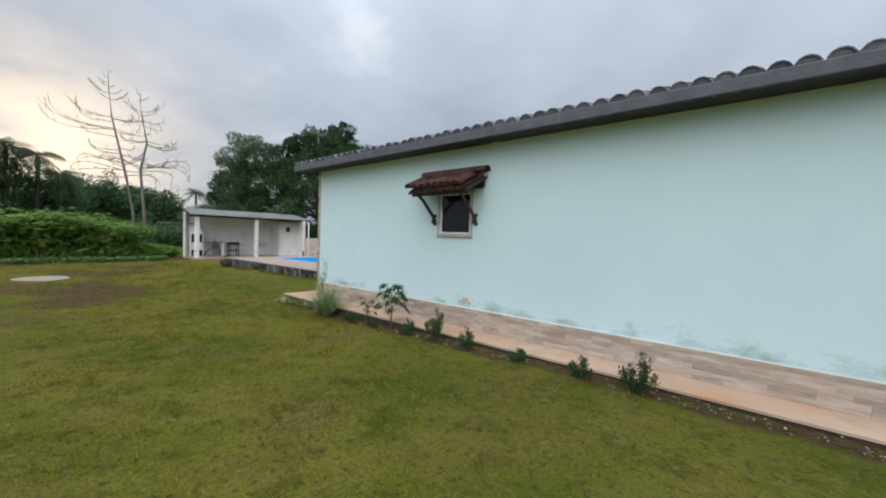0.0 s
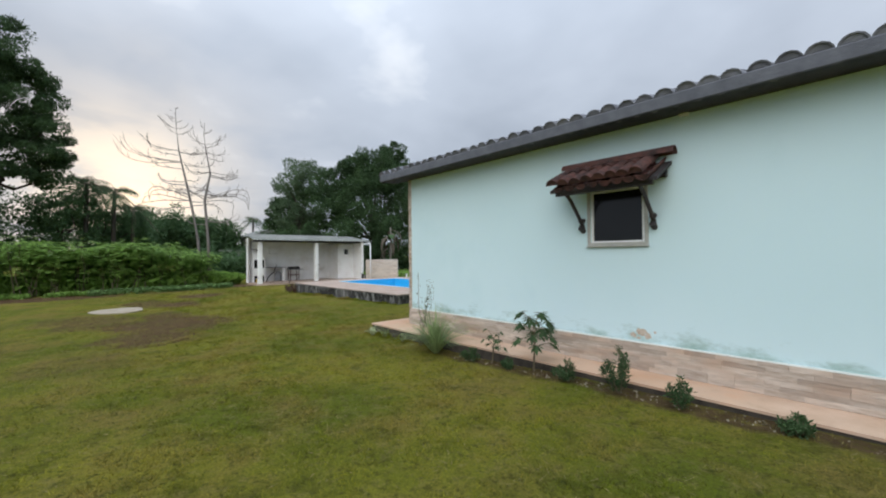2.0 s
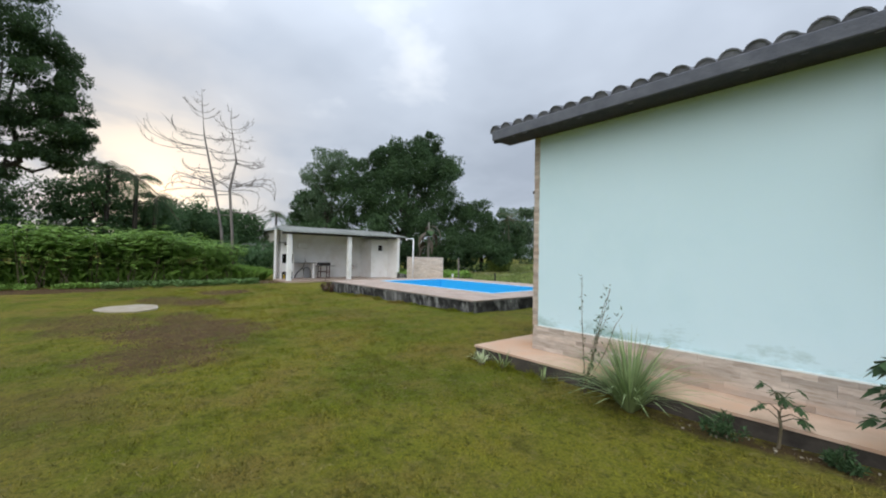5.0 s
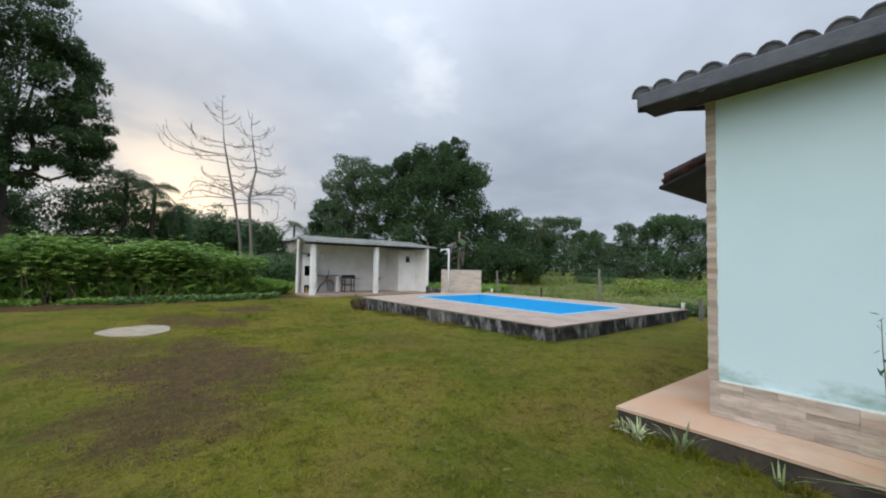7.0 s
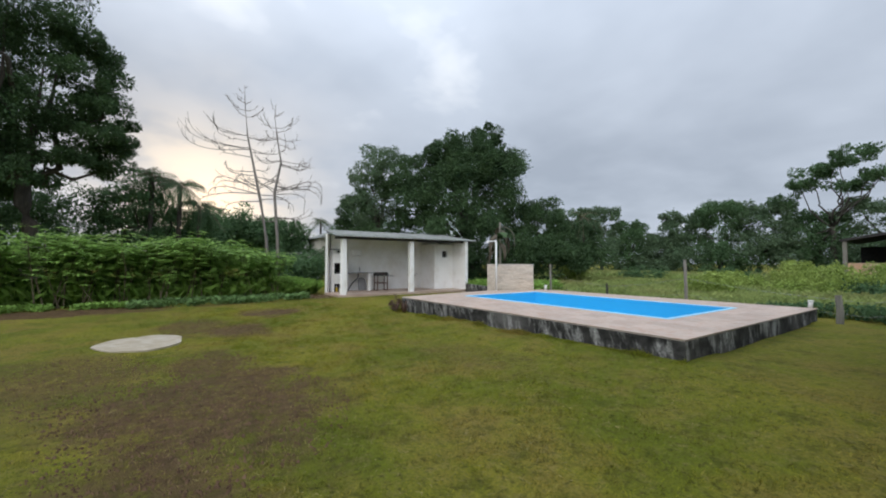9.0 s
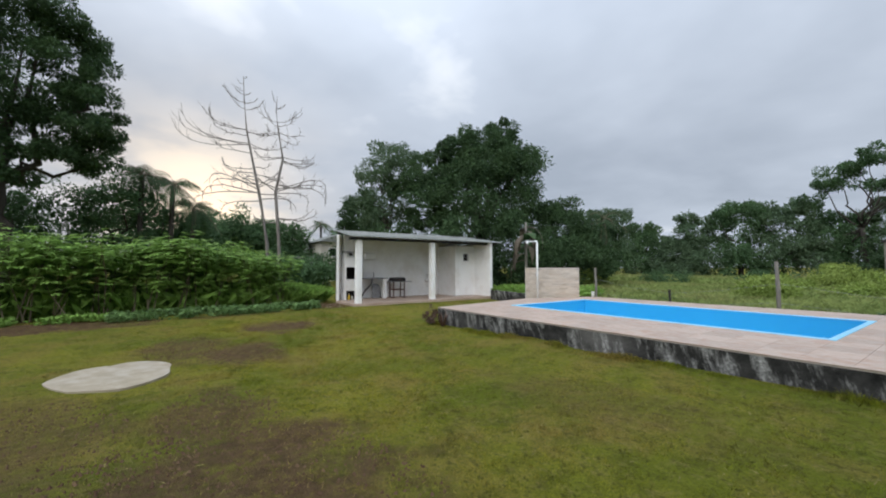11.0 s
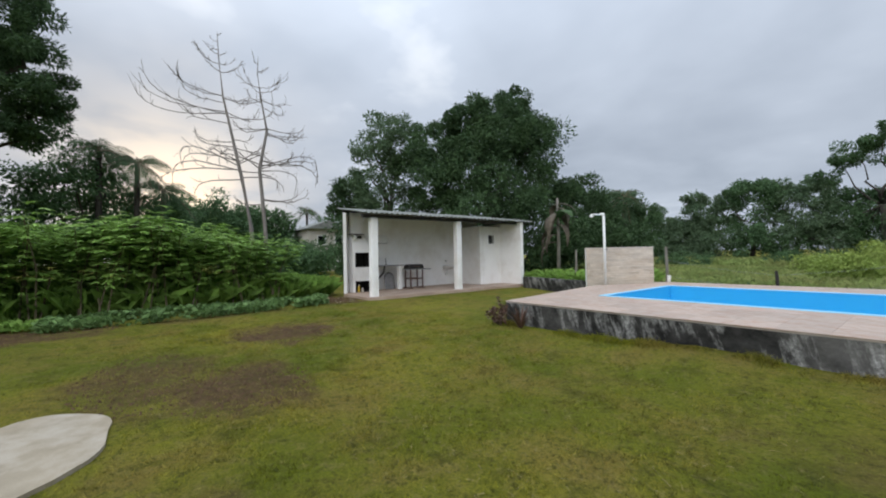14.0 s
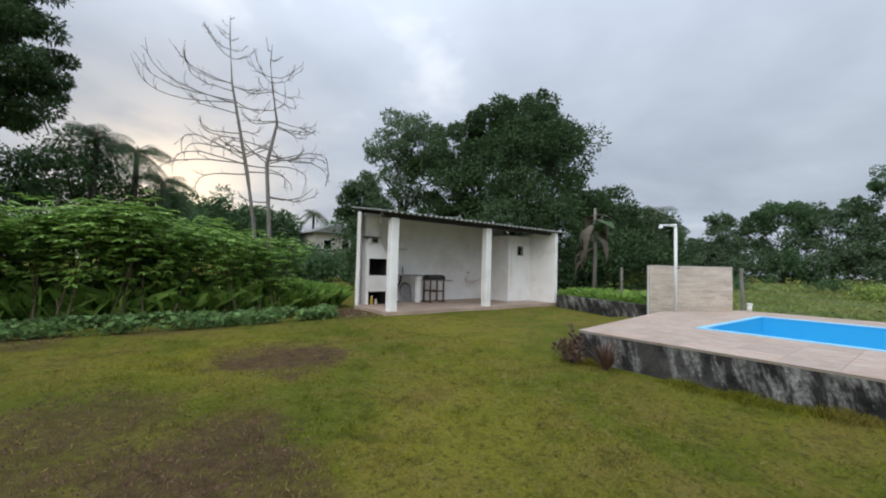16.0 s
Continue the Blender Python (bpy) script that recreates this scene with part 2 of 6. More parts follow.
M_leafd = mat("dark_leaves", (0.036, 0.069, 0.030), (0.069, 0.122, 0.048), 0.5, 0.7, 0.0, island=0.35, spec=0.18, translucent=0.25)
M_leafm = mat("mid_leaves", (0.058, 0.112, 0.048), (0.10, 0.175, 0.075), 0.5, 0.7, 0.0, island=0.3, spec=0.18, translucent=0.3)
# Leaf green made paler, with distance haze mixed into the colour.
M_leaff = mat("haze_pale_leaves", (0.09, 0.142, 0.078), (0.125, 0.185, 0.10), 0.4, 0.8, 0.0, island=0.2, spec=0.1, translucent=0.3)
M_leafl = mat("light_leaves", (0.10, 0.18, 0.06), (0.18, 0.29, 0.10), 0.6, 0.65, 0.0, island=0.35, spec=0.25, translucent=0.3)
M_leafb = mat("hedge_leaves", (0.14, 0.25, 0.045), (0.27, 0.43, 0.10), 0.7, 0.6, 0.0, island=0.35, spec=0.25, translucent=0.32)
M_leafy = mat("yellow_green_scrub", (0.17, 0.25, 0.05), (0.30, 0.37, 0.10), 0.25, 0.7, 0.0, island=0.3, spec=0.15, translucent=0.3)
M_field = mat("field_grass_blades", (0.165, 0.235, 0.07), (0.31, 0.36, 0.125), 0.35, 0.75, 0.0, c3=(0.30, 0.24, 0.12), sscale=0.16, samt=0.7, island=0.25, spec=0.1, translucent=0.3)
M_clump = mat("lemongrass", (0.14, 0.21, 0.075), (0.32, 0.39, 0.18), 3.0, 0.6, 0.0, island=0.35, translucent=0.2)
M_varieg = mat("variegated_leaf", (0.30, 0.38, 0.18), (0.62, 0.66, 0.42), 20.0, 0.5, 0.0, island=0.3, translucent=0.2)
M_redleaf = mat("bronze_leaf", (0.065, 0.04, 0.03), (0.145, 0.082, 0.058), 6.0, 0.5, 0.0, island=0.4, translucent=0.15)
M_stem = mat("green_brown_stem", (0.09, 0.075, 0.045), (0.15, 0.12, 0.07), 9.0, 0.8, 0.1)
M_dry = mat("dry_leaf", (0.20, 0.17, 0.12), (0.34, 0.30, 0.22), 5.0, 0.8, 0.0, island=0.3)
M_dead = mat("withered_leaf", (0.05, 0.042, 0.03), (0.12, 0.10, 0.072), 5.0, 0.85, 0.0, island=0.3)
M_cream = mat("cream_render", (0.50, 0.47, 0.42), (0.58, 0.55, 0.50), 2.0, 0.85, 0.1)
M_peel = mat("bare_plaster", (0.42, 0.33, 0.25), (0.62, 0.55, 0.46), 30.0, 0.9, 0.2)
M_grey = mat("grey_block_wall", (0.24, 0.24, 0.25), (0.32, 0.32, 0.33), 1.5, 0.9, 0.2)
M_slabc = mat("pale_concrete_slab", (0.26, 0.22, 0.155), (0.36, 0.305, 0.225), 5.0, 0.85, 0.3, 50, (0.40, 0.36, 0.30), 2.5, 0.6)
M_yellow = mat("yellow_plastic", (0.5, 0.34, 0.03), (0.55, 0.38, 0.04), 4.0, 0.4, 0.0)

# lawn: green, yellow-green and bare earth
# centre, radii and how bare the ground is
SOIL = ((-22.4, 4.25, 1.0, 0.85, 1.0), (-19.6, 2.9, 0.9, 0.75, 0.9), (-20.6, 2.1, 1.3, 0.7, 0.7), (-14.0, 2.0, 1.9, 1.3, 0.9), (-12.0, 1.3, 1.3, 0.8, 0.8), (-25.2, -1.0, 0.9, 2.6, 1.0), (-26.1, 6.9, 1.1, 0.75, 1.0),
        (-16.2, 2.2, 1.0, 0.6, 0.75), (-16.2, 0.5, 1.6, 0.9, 0.6), (-10.2, 0.3, 1.1, 0.7, 0.35), (-25.4, 3.4, 0.4, 1.6, 0.5), (-17.2, 0.0, 1.2, 0.9, 0.5), (-14.0, 5.6, 1.6, 0.5, 0.3), (-24.6, -4.2, 1.0, 2.0, 0.7), (-16.0, 20.5, 7.0, 1.0, 0.9))
M_lawn = bpy.data.materials.new("lawn_and_earth")
M_lawn.use_nodes = True


def lawn_nodes(m, blades=False):
    """Turf of mixed greens, dry thatch and worn earth; the blades on it share its patches."""
    n, l = m.node_tree.nodes, m.node_tree.links
    b = n["Principled BSDF"]
    geo = n.new("ShaderNodeNewGeometry")
    sep = n.new("ShaderNodeSeparateXYZ")
    l.new(geo.outputs["Position"], sep.inputs[0])

    def nz(s, d=6.0, r=0.6):
        t = n.new("ShaderNodeTexNoise")
        t.inputs["Scale"].default_value, t.inputs["Detail"].default_value, t.inputs["Roughness"].default_value = s, d, r
        l.new(geo.outputs["Position"], t.inputs["Vector"])
        return t.outputs[0]

    def ma(op, a, c=0.0, clamp=False):
        t = n.new("ShaderNodeMath")
        t.operation, t.use_clamp = op, clamp
        for i, v in enumerate((a, c)):
            if hasattr(v, "links"):
                l.new(v, t.inputs[i])
            else:
                t.inputs[i].default_value = v
        return t.outputs[0]

    def mr(v, a, z, lo=0.0, hi=1.0):
        t = n.new("ShaderNodeMapRange")
        for i, x in enumerate((a, z, lo, hi)):
            t.inputs[i + 1].default_value = x
        l.new(v, t.inputs[0])
        return t.outputs[0]

    def mix(f, a, c):
        t = n.new("ShaderNodeMix")
        t.data_type = "RGBA"
        for i, v in ((0, f), (6, a), (7, c)):
            if hasattr(v, "links"):
                l.new(v, t.inputs[i])
            else:
                t.inputs[i].default_value = (*v, 1)
        return t.outputs[2]

    big, mid, fine = nz(0.45, 4.0, 0.55), nz(1.6), nz(38.0, 5.0, 0.7)
    col = mix(mr(big, 0.38, 0.62), (0.125, 0.15, 0.013), (0.24, 0.225, 0.026))
    col = mix(ma("MULTIPLY", mr(nz(0.9, 6.0, 0.68), 0.46, 0.64), 0.72), col, (0.215, 0.155, 0.045))
    col = mix(ma("MULTIPLY", mr(nz(2.9, 6.0, 0.7), 0.50, 0.66), 0.65), col, (0.065, 0.078, 0.009))
    col = mix(ma("MULTIPLY", mr(nz(9.0, 5.0, 0.7), 0.52, 0.70), 0.6), col, (0.26, 0.21, 0.075))
    col = mix(ma("MULTIPLY", mr(nz(15.0, 4.0, 0.75), 0.53, 0.66), 0.75), col, (0.045, 0.05, 0.010))
    if not blades:
        col = mix(ma("MULTIPLY", mr(fine, 0.42, 0.62), 0.5), col, (0.055, 0.062, 0.010))
    mask = None
    for cxs, cys, rx, ry, bare in SOIL:
        dx = ma("DIVIDE", ma("SUBTRACT", sep.outputs[0], cxs), rx)
        dy = ma("DIVIDE", ma("SUBTRACT", sep.outputs[1], cys), ry)
        d = ma("SQRT", ma("ADD", ma("MULTIPLY", dx, dx), ma("MULTIPLY", dy, dy)))
        d = ma("ADD", d, ma("MULTIPLY", ma("SUBTRACT", mid, 0.5), 2.4))
        d = mr(ma("ADD", d, ma("MULTIPLY", ma("SUBTRACT", fine, 0.5), 0.9)), 1.2, 0.6, 0.0, bare)
        mask = d if mask is None else ma("MAXIMUM", mask, d)
    # flower bed along the path
    e = ma("ABSOLUTE", ma("SUBTRACT", sep.outputs[1], 4.72))
    e = ma("ADD", e, ma("MULTIPLY", ma("SUBTRACT", mid, 0.5), 0.5))
    e = ma("MULTIPLY", mr(e, 0.24, 0.10), mr(sep.outputs[0], -7.0, -6.0))
    mask = ma("MAXIMUM", mask, ma("MULTIPLY", e, 0.9))
    soil = mix(mr(nz(7.0), 0.3, 0.7), (0.05, 0.029, 0.016), (0.125, 0.076, 0.044))
    if blades:
        soil = mix(mr(nz(7.0), 0.3, 0.7), (0.13, 0.095, 0.035), (0.21, 0.16, 0.075))
    mask = ma("MULTIPLY", mask, mr(nz(8.0, 5.0, 0.75), 0.34, 0.52, 0.35, 1.0))
    col = mix(mask, col, soil)
    b.inputs["Roughness"].default_value, b.inputs["Specular IOR Level"].default_value = 0.95, 0.12
    if blades:
        hsv, v = n.new("ShaderNodeHueSaturation"), mr(geo.outputs["Random Per Island"], 0.0, 1.0, 0.45, 1.55)
        l.new(v, hsv.inputs["Value"]), l.new(col, hsv.inputs["Color"])
        l.new(hsv.outputs[0], b.inputs["Base Color"])
        tr, ms = n.new("ShaderNodeBsdfTranslucent"), n.new("ShaderNodeMixShader")
        l.new(hsv.outputs[0], tr.inputs[0])
        ms.inputs[0].default_value = 0.2
        l.new(b.outputs[0], ms.inputs[1]), l.new(tr.outputs[0], ms.inputs[2])
        l.new(ms.outputs[0], n["Material Output"].inputs[0])
        return
    l.new(col, b.inputs["Base Color"])
    bp = n.new("ShaderNodeBump")
    bp.inputs["Strength"].default_value, bp.inputs["Distance"].default_value = 0.9, 0.04
    l.new(ma("ADD", fine, nz(60.0)), bp.inputs["Height"]), l.new(bp.outputs[0], b.inputs["Normal"])


M_grassb = bpy.data.materials.new("grass_blades")
M_grassb.use_nodes = True
lawn_nodes(M_grassb, True)
lawn_nodes(M_lawn)


# ---- helpers of this scene ----
def smooth(a, b, v):
    t = np.clip((v - a) / (b - a), 0, 1)
    return t * t * (3 - 2 * t)


def gz(x, y):
    """Height of the ground."""
    base = np.interp(x, (-60, -30, -26, -23, -20, -16, -12, -9, -6, -4, 0, 12), (-0.05, -0.05, -0.06, -0.12, -0.15, -0.16, -0.05, -0.01, 0.02, 0.10, 0.14, 0.15))
    lift = np.where(np.asarray(x) < -22, 0.07, 0.16)
    x, y = np.asarray(x), np.asarray(y)
    heap = 0.11 * np.exp(-((x + 16.4) / 0.75) ** 2 - ((y - 7.5) / 0.55) ** 2) + 0.06 * np.exp(-((x + 14.0) / 0.9) ** 2 - ((y - 7.5) / 0.6) ** 2)
    return base + heap + lift * smooth(3.5, 7.5, y) * smooth(-8.0, -10.0, x)


def mesh_of(verts, faces):
    me = bpy.data.meshes.new("mesh")
    me.from_pydata([tuple(v) for v in verts], [], [tuple(f) for f in faces])
    me.update()
    return me


def fast_mesh(verts, k):
    """Many separate faces of k corners each, from an array of shape (n, k, 3)."""
    n = len(verts)
    me = bpy.data.meshes.new("mesh")
    me.vertices.add(n * k), me.loops.add(n * k), me.polygons.add(n)
    me.vertices.foreach_set("co", np.ascontiguousarray(verts, dtype=np.float32).ravel())
    me.loops.foreach_set("vertex_index", np.arange(n * k, dtype=np.int32))
    me.polygons.foreach_set("loop_start", np.arange(0, n * k, k, dtype=np.int32))
    me.polygons.foreach_set("loop_total", np.full(n, k, dtype=np.int32))
    me.update(calc_edges=True)
    return me


def part(name, geom, material, parent=None, label="", smoothed=False):
    """Links a bmesh or mesh as one object under a thing or part."""
    if isinstance(geom, bmesh.types.BMesh):
        me = bpy.data.meshes.new(name)
        bmesh.ops.recalc_face_normals(geom, faces=geom.faces)
        geom.to_mesh(me)
        geom.free()
    else:
        me = geom
    if material and not me.materials:
        me.materials.append(material)
    if smoothed:
        me.polygons.foreach_set("use_smooth", np.ones(len(me.polygons), dtype=bool))
    ob = new(name, me)
    if parent:
        ob.parent = parent
    if label:
        tagged(ob, label)
    return ob


def thing(name, at, label, category, group="", kind=""):
    e = new(name)
    e.location = at
    return tagged(e, label, category, group, kind)


def box(bm, x0, y0, z0, x1, y1, z1, bevel=0.0):
    vs = [bm.verts.new(p) for p in ((x0, y0, z0), (x1, y0, z0), (x1, y1, z0), (x0, y1, z0), (x0, y0, z1), (x1, y0, z1), (x1, y1, z1), (x0, y1, z1))]
    fs = [bm.faces.new([vs[i] for i in f]) for f in ((3, 2, 1, 0), (4, 5, 6, 7), (0, 1, 5, 4), (1, 2, 6, 5), (2, 3, 7, 6), (3, 0, 4, 7))]
    if bevel:
        es = list({e for f in fs for e in f.edges})
        bmesh.ops.bevel(bm, geom=es, offset=bevel, segments=1, affect="EDGES")
    return bm


def boxed(*a, bevel=0.0):
    return box(bmesh.new(), *a, bevel=bevel)


def tubes(runs, sides=7):
    """Tapered tubes along polylines: runs of (points, radii)."""
    verts, faces = [], []
    for pts, rad in runs:
        pts = [Vector(p) for p in pts]
        base = len(verts)
        for i, p in enumerate(pts):
            d = (pts[min(i + 1, len(pts) - 1)] - pts[max(i - 1, 0)]).normalized()
            a = d.orthogonal().normalized()
            if abs(d.z) < 0.99:
                a = d.cross(Vector((0, 0, 1))).normalized()
            c = d.cross(a)
            for k in range(sides):
                w = 2 * math.pi * k / sides
                verts.append(p + float(rad[i]) * (math.cos(w) * a + math.sin(w) * c))
        for i in range(len(pts) - 1):
            for k in range(sides):
                q, r = base + i * sides + k, base + i * sides + (k + 1) % sides
                faces.append((q, r, r + sides, q + sides))
        faces.append([base + k for k in reversed(range(sides))])
        faces.append([base + (len(pts) - 1) * sides + k for k in range(sides)])
    return mesh_of(verts, faces)


def leaves(centres, radii, per, length, width, rng, droop=0.3, shell=0.55):
    """Leaf blades of four corners, scattered round clump centres."""
    centres, radii = np.asarray(centres, float), np.asarray(radii, float)
    idx = np.repeat(np.arange(len(centres)), per)
    n = len(idx)
    d = rng.normal(size=(n, 3))
    d /= np.linalg.norm(d, axis=1)[:, None]
    r = radii[idx] * (shell + (1 - shell) * rng.random(n)) * (0.75 + 0.5 * rng.random(n))
    p = centres[idx] + d * r[:, None] * np.array((1, 1, 0.8))
    ax = d + rng.normal(size=(n, 3)) * 0.7
    ax[:, 2] -= droop
    ax /= np.linalg.norm(ax, axis=1)[:, None]
    sd = np.cross(ax, rng.normal(size=(n, 3)))
    sd /= np.linalg.norm(sd, axis=1)[:, None] + 1e-9
    L = length * (0.6 + 0.8 * rng.random(n))[:, None]
    W = width * (0.6 + 0.8 * rng.random(n))[:, None]
    return fast_mesh(np.stack((p, p + ax * L * 0.45 + sd * W * 0.5, p + ax * L, p + ax * L * 0.45 - sd * W * 0.5), axis=1), 4)


def clip_poly(poly, keep):
    """Cuts a flat polygon by half-planes (a, b, c): a x + b y <= c."""
    for a, b, c in keep:
        out = []
        for i, p in enumerate(poly):
            q = poly[(i + 1) % len(poly)]
            dp, dq = a * p[0] + b * p[1] - c, a * q[0] + b * q[1] - c
            if dp <= 0:
                out.append(p)
            if dp * dq < 0:
                s = dp / (dp - dq)
                out.append((p[0] + s * (q[0] - p[0]), p[1] + s * (q[1] - p[1])))
        poly = out
        if len(poly) < 3:
            return []
    return poly


def prism(poly, z0, z1):
    bm = bmesh.new()
    lo, hi = [bm.verts.new((x, y, z0)) for x, y in poly], [bm.verts.new((x, y, z1)) for x, y in poly]
    bm.faces.new(list(reversed(lo))), bm.faces.new(hi)
    for i in range(len(poly)):
        k = (i + 1) % len(poly)
        bm.faces.new((lo[i], lo[k], hi[k], hi[i]))
    return bm


# ---- ground ----
def build_ground():
    xs = np.concatenate(((-900, -400, -200, -120, -80, -60, -50, -42), np.arange(-36, 8.1, 0.5), (12, 20, 40, 80, 160, 400, 900)))
    ys = np.concatenate(((-900, -400, -160, -80, -40, -25, -16, -12), np.arange(-9, 20.1, 0.5), (24, 30, 40, 60, 90, 160, 400, 900)))
    X, Y = np.meshgrid(xs, ys, indexing="ij")
    Z = gz(X, Y) + 0.018 * np.sin(X * 1.7 + Y * 0.9) * np.cos(Y * 1.3 - X * 0.4) * (np.abs(X) < 40)
    inside = (X > -19.3) & (X < -11.8) & (Y > 8.2) & (Y < 13.3)
    Z = np.where(inside, -2.0, Z)
    m = len(ys)
    verts = np.stack((X, Y, Z), axis=-1).reshape(-1, 3)
    faces = [(i * m + j, (i + 1) * m + j, (i + 1) * m + j + 1, i * m + j + 1) for i in range(len(xs) - 1) for j in range(m - 1)]
    g = part("ground", mesh_of(verts, faces), M_lawn, smoothed=True)
    tagged(g, "mown yellow-green lawn with patches of bare brown earth", "lawn", kind="structure")


build_ground()


# ---- house ----
WX, WY = -8.25, 5.41          # outer corner of the house
HX1, HY1 = 6.0, 12.6
PITCH = 0.28


def barrel(length, r0, r1, thick=0.014, seg=7, cap=True, plug=False):
    """A half-round roof tile lying along +y from the origin, wide end first."""
    verts, faces = [], []
    for y, r in ((0, r0), (length, r1)):
        for rr in (r, r - thick):
            for k in range(seg + 1):
                a = math.pi * k / seg
                verts.append((rr * math.cos(a), y, (1 if cap else -1) * rr * math.sin(a)))
    s = seg + 1
    for k in range(seg):
        faces += [(k, k + 1, 2 * s + k + 1, 2 * s + k), (s + k + 1, s + k, 3 * s + k, 3 * s + k + 1), (k + 1, k, s + k, s + k + 1), (2 * s + k, 2 * s + k + 1, 3 * s + k + 1, 3 * s + k)]
    faces += [(0, 2 * s, 3 * s, s), (seg, s + seg, 3 * s + seg, 2 * s + seg)]
    if plug:
        b = len(verts)
        verts += [(0.97 * r0 * math.cos(math.pi * k / seg), 0.012, (0.97 if cap else -0.97) * r0 * math.sin(math.pi * k / seg)) for k in range(seg + 1)]
        faces.append([b + k for k in range(seg + 1)])
    return mesh_of(verts, faces)


def tile_roof(parent, x0, x1, origin_y, z, courses, pitch_x, material, slope, rot=None, seed=1, single=1, size=1.0):
    """Courses of cap and channel tiles up a slope along +y, in the local frame rot; only the first courses are single parts."""
    rng = random.Random(seed)
    cap, chan = barrel(0.46 * size, 0.104 * size, 0.086 * size, plug=True), barrel(0.46 * size, 0.088 * size, 0.10 * size, cap=False, plug=True)
    cap.materials.append(material), chan.materials.append(material)
    rot = rot or Matrix.Identity(4)
    rest = bmesh.new()
    tilt = math.degrees(math.atan(slope))
    for c in range(courses):
        y = origin_y + c * 0.38 * size * math.cos(math.atan(slope))
        zz = z + (y - origin_y) * slope
        n = int((x1 - x0) / pitch_x)
        for i in range(n + 1):
            x = x0 + i * pitch_x + rng.uniform(-0.012, 0.012)
            for me, dx, dz in ((chan, pitch_x / 2, 0.02), (cap, 0.0, 0.055 * size)):
                m = rot @ pose(x + dx, y + rng.uniform(-0.02, 0.02), zz + dz + rng.uniform(-0.006, 0.008), tilt + rng.uniform(-1.5, 1.0), 0, rng.uniform(-2, 2))
                if c < single:
                    t = new("roof_tile", me)
                    t.parent, t.matrix_basis = parent, m
                else:
                    k = len(rest.verts)
                    rest.from_mesh(me)
                    rest.verts.ensure_lookup_table()
                    bmesh.ops.transform(rest, matrix=m, verts=rest.verts[k:])
    if courses > single:
        p = part("upper_tiles", rest, material, parent, smoothed=True)
        tagged(p, kind="stuff")
    else:
        rest.free()


def wall_with_hole(bm, x0, x1, z0, z1, y0, y1, hx0, hx1, hz0, hz1):
    for a in ((x0, z0, hx0, z1), (hx1, z0, x1, z1), (hx0, z0, hx1, hz0), (hx0, hz1, hx1, z1)):
        box(bm, a[0], y0, a[1], a[2], y1, a[3])
    bmesh.ops.remove_doubles(bm, verts=bm.verts, dist=0.0005)
    return bm


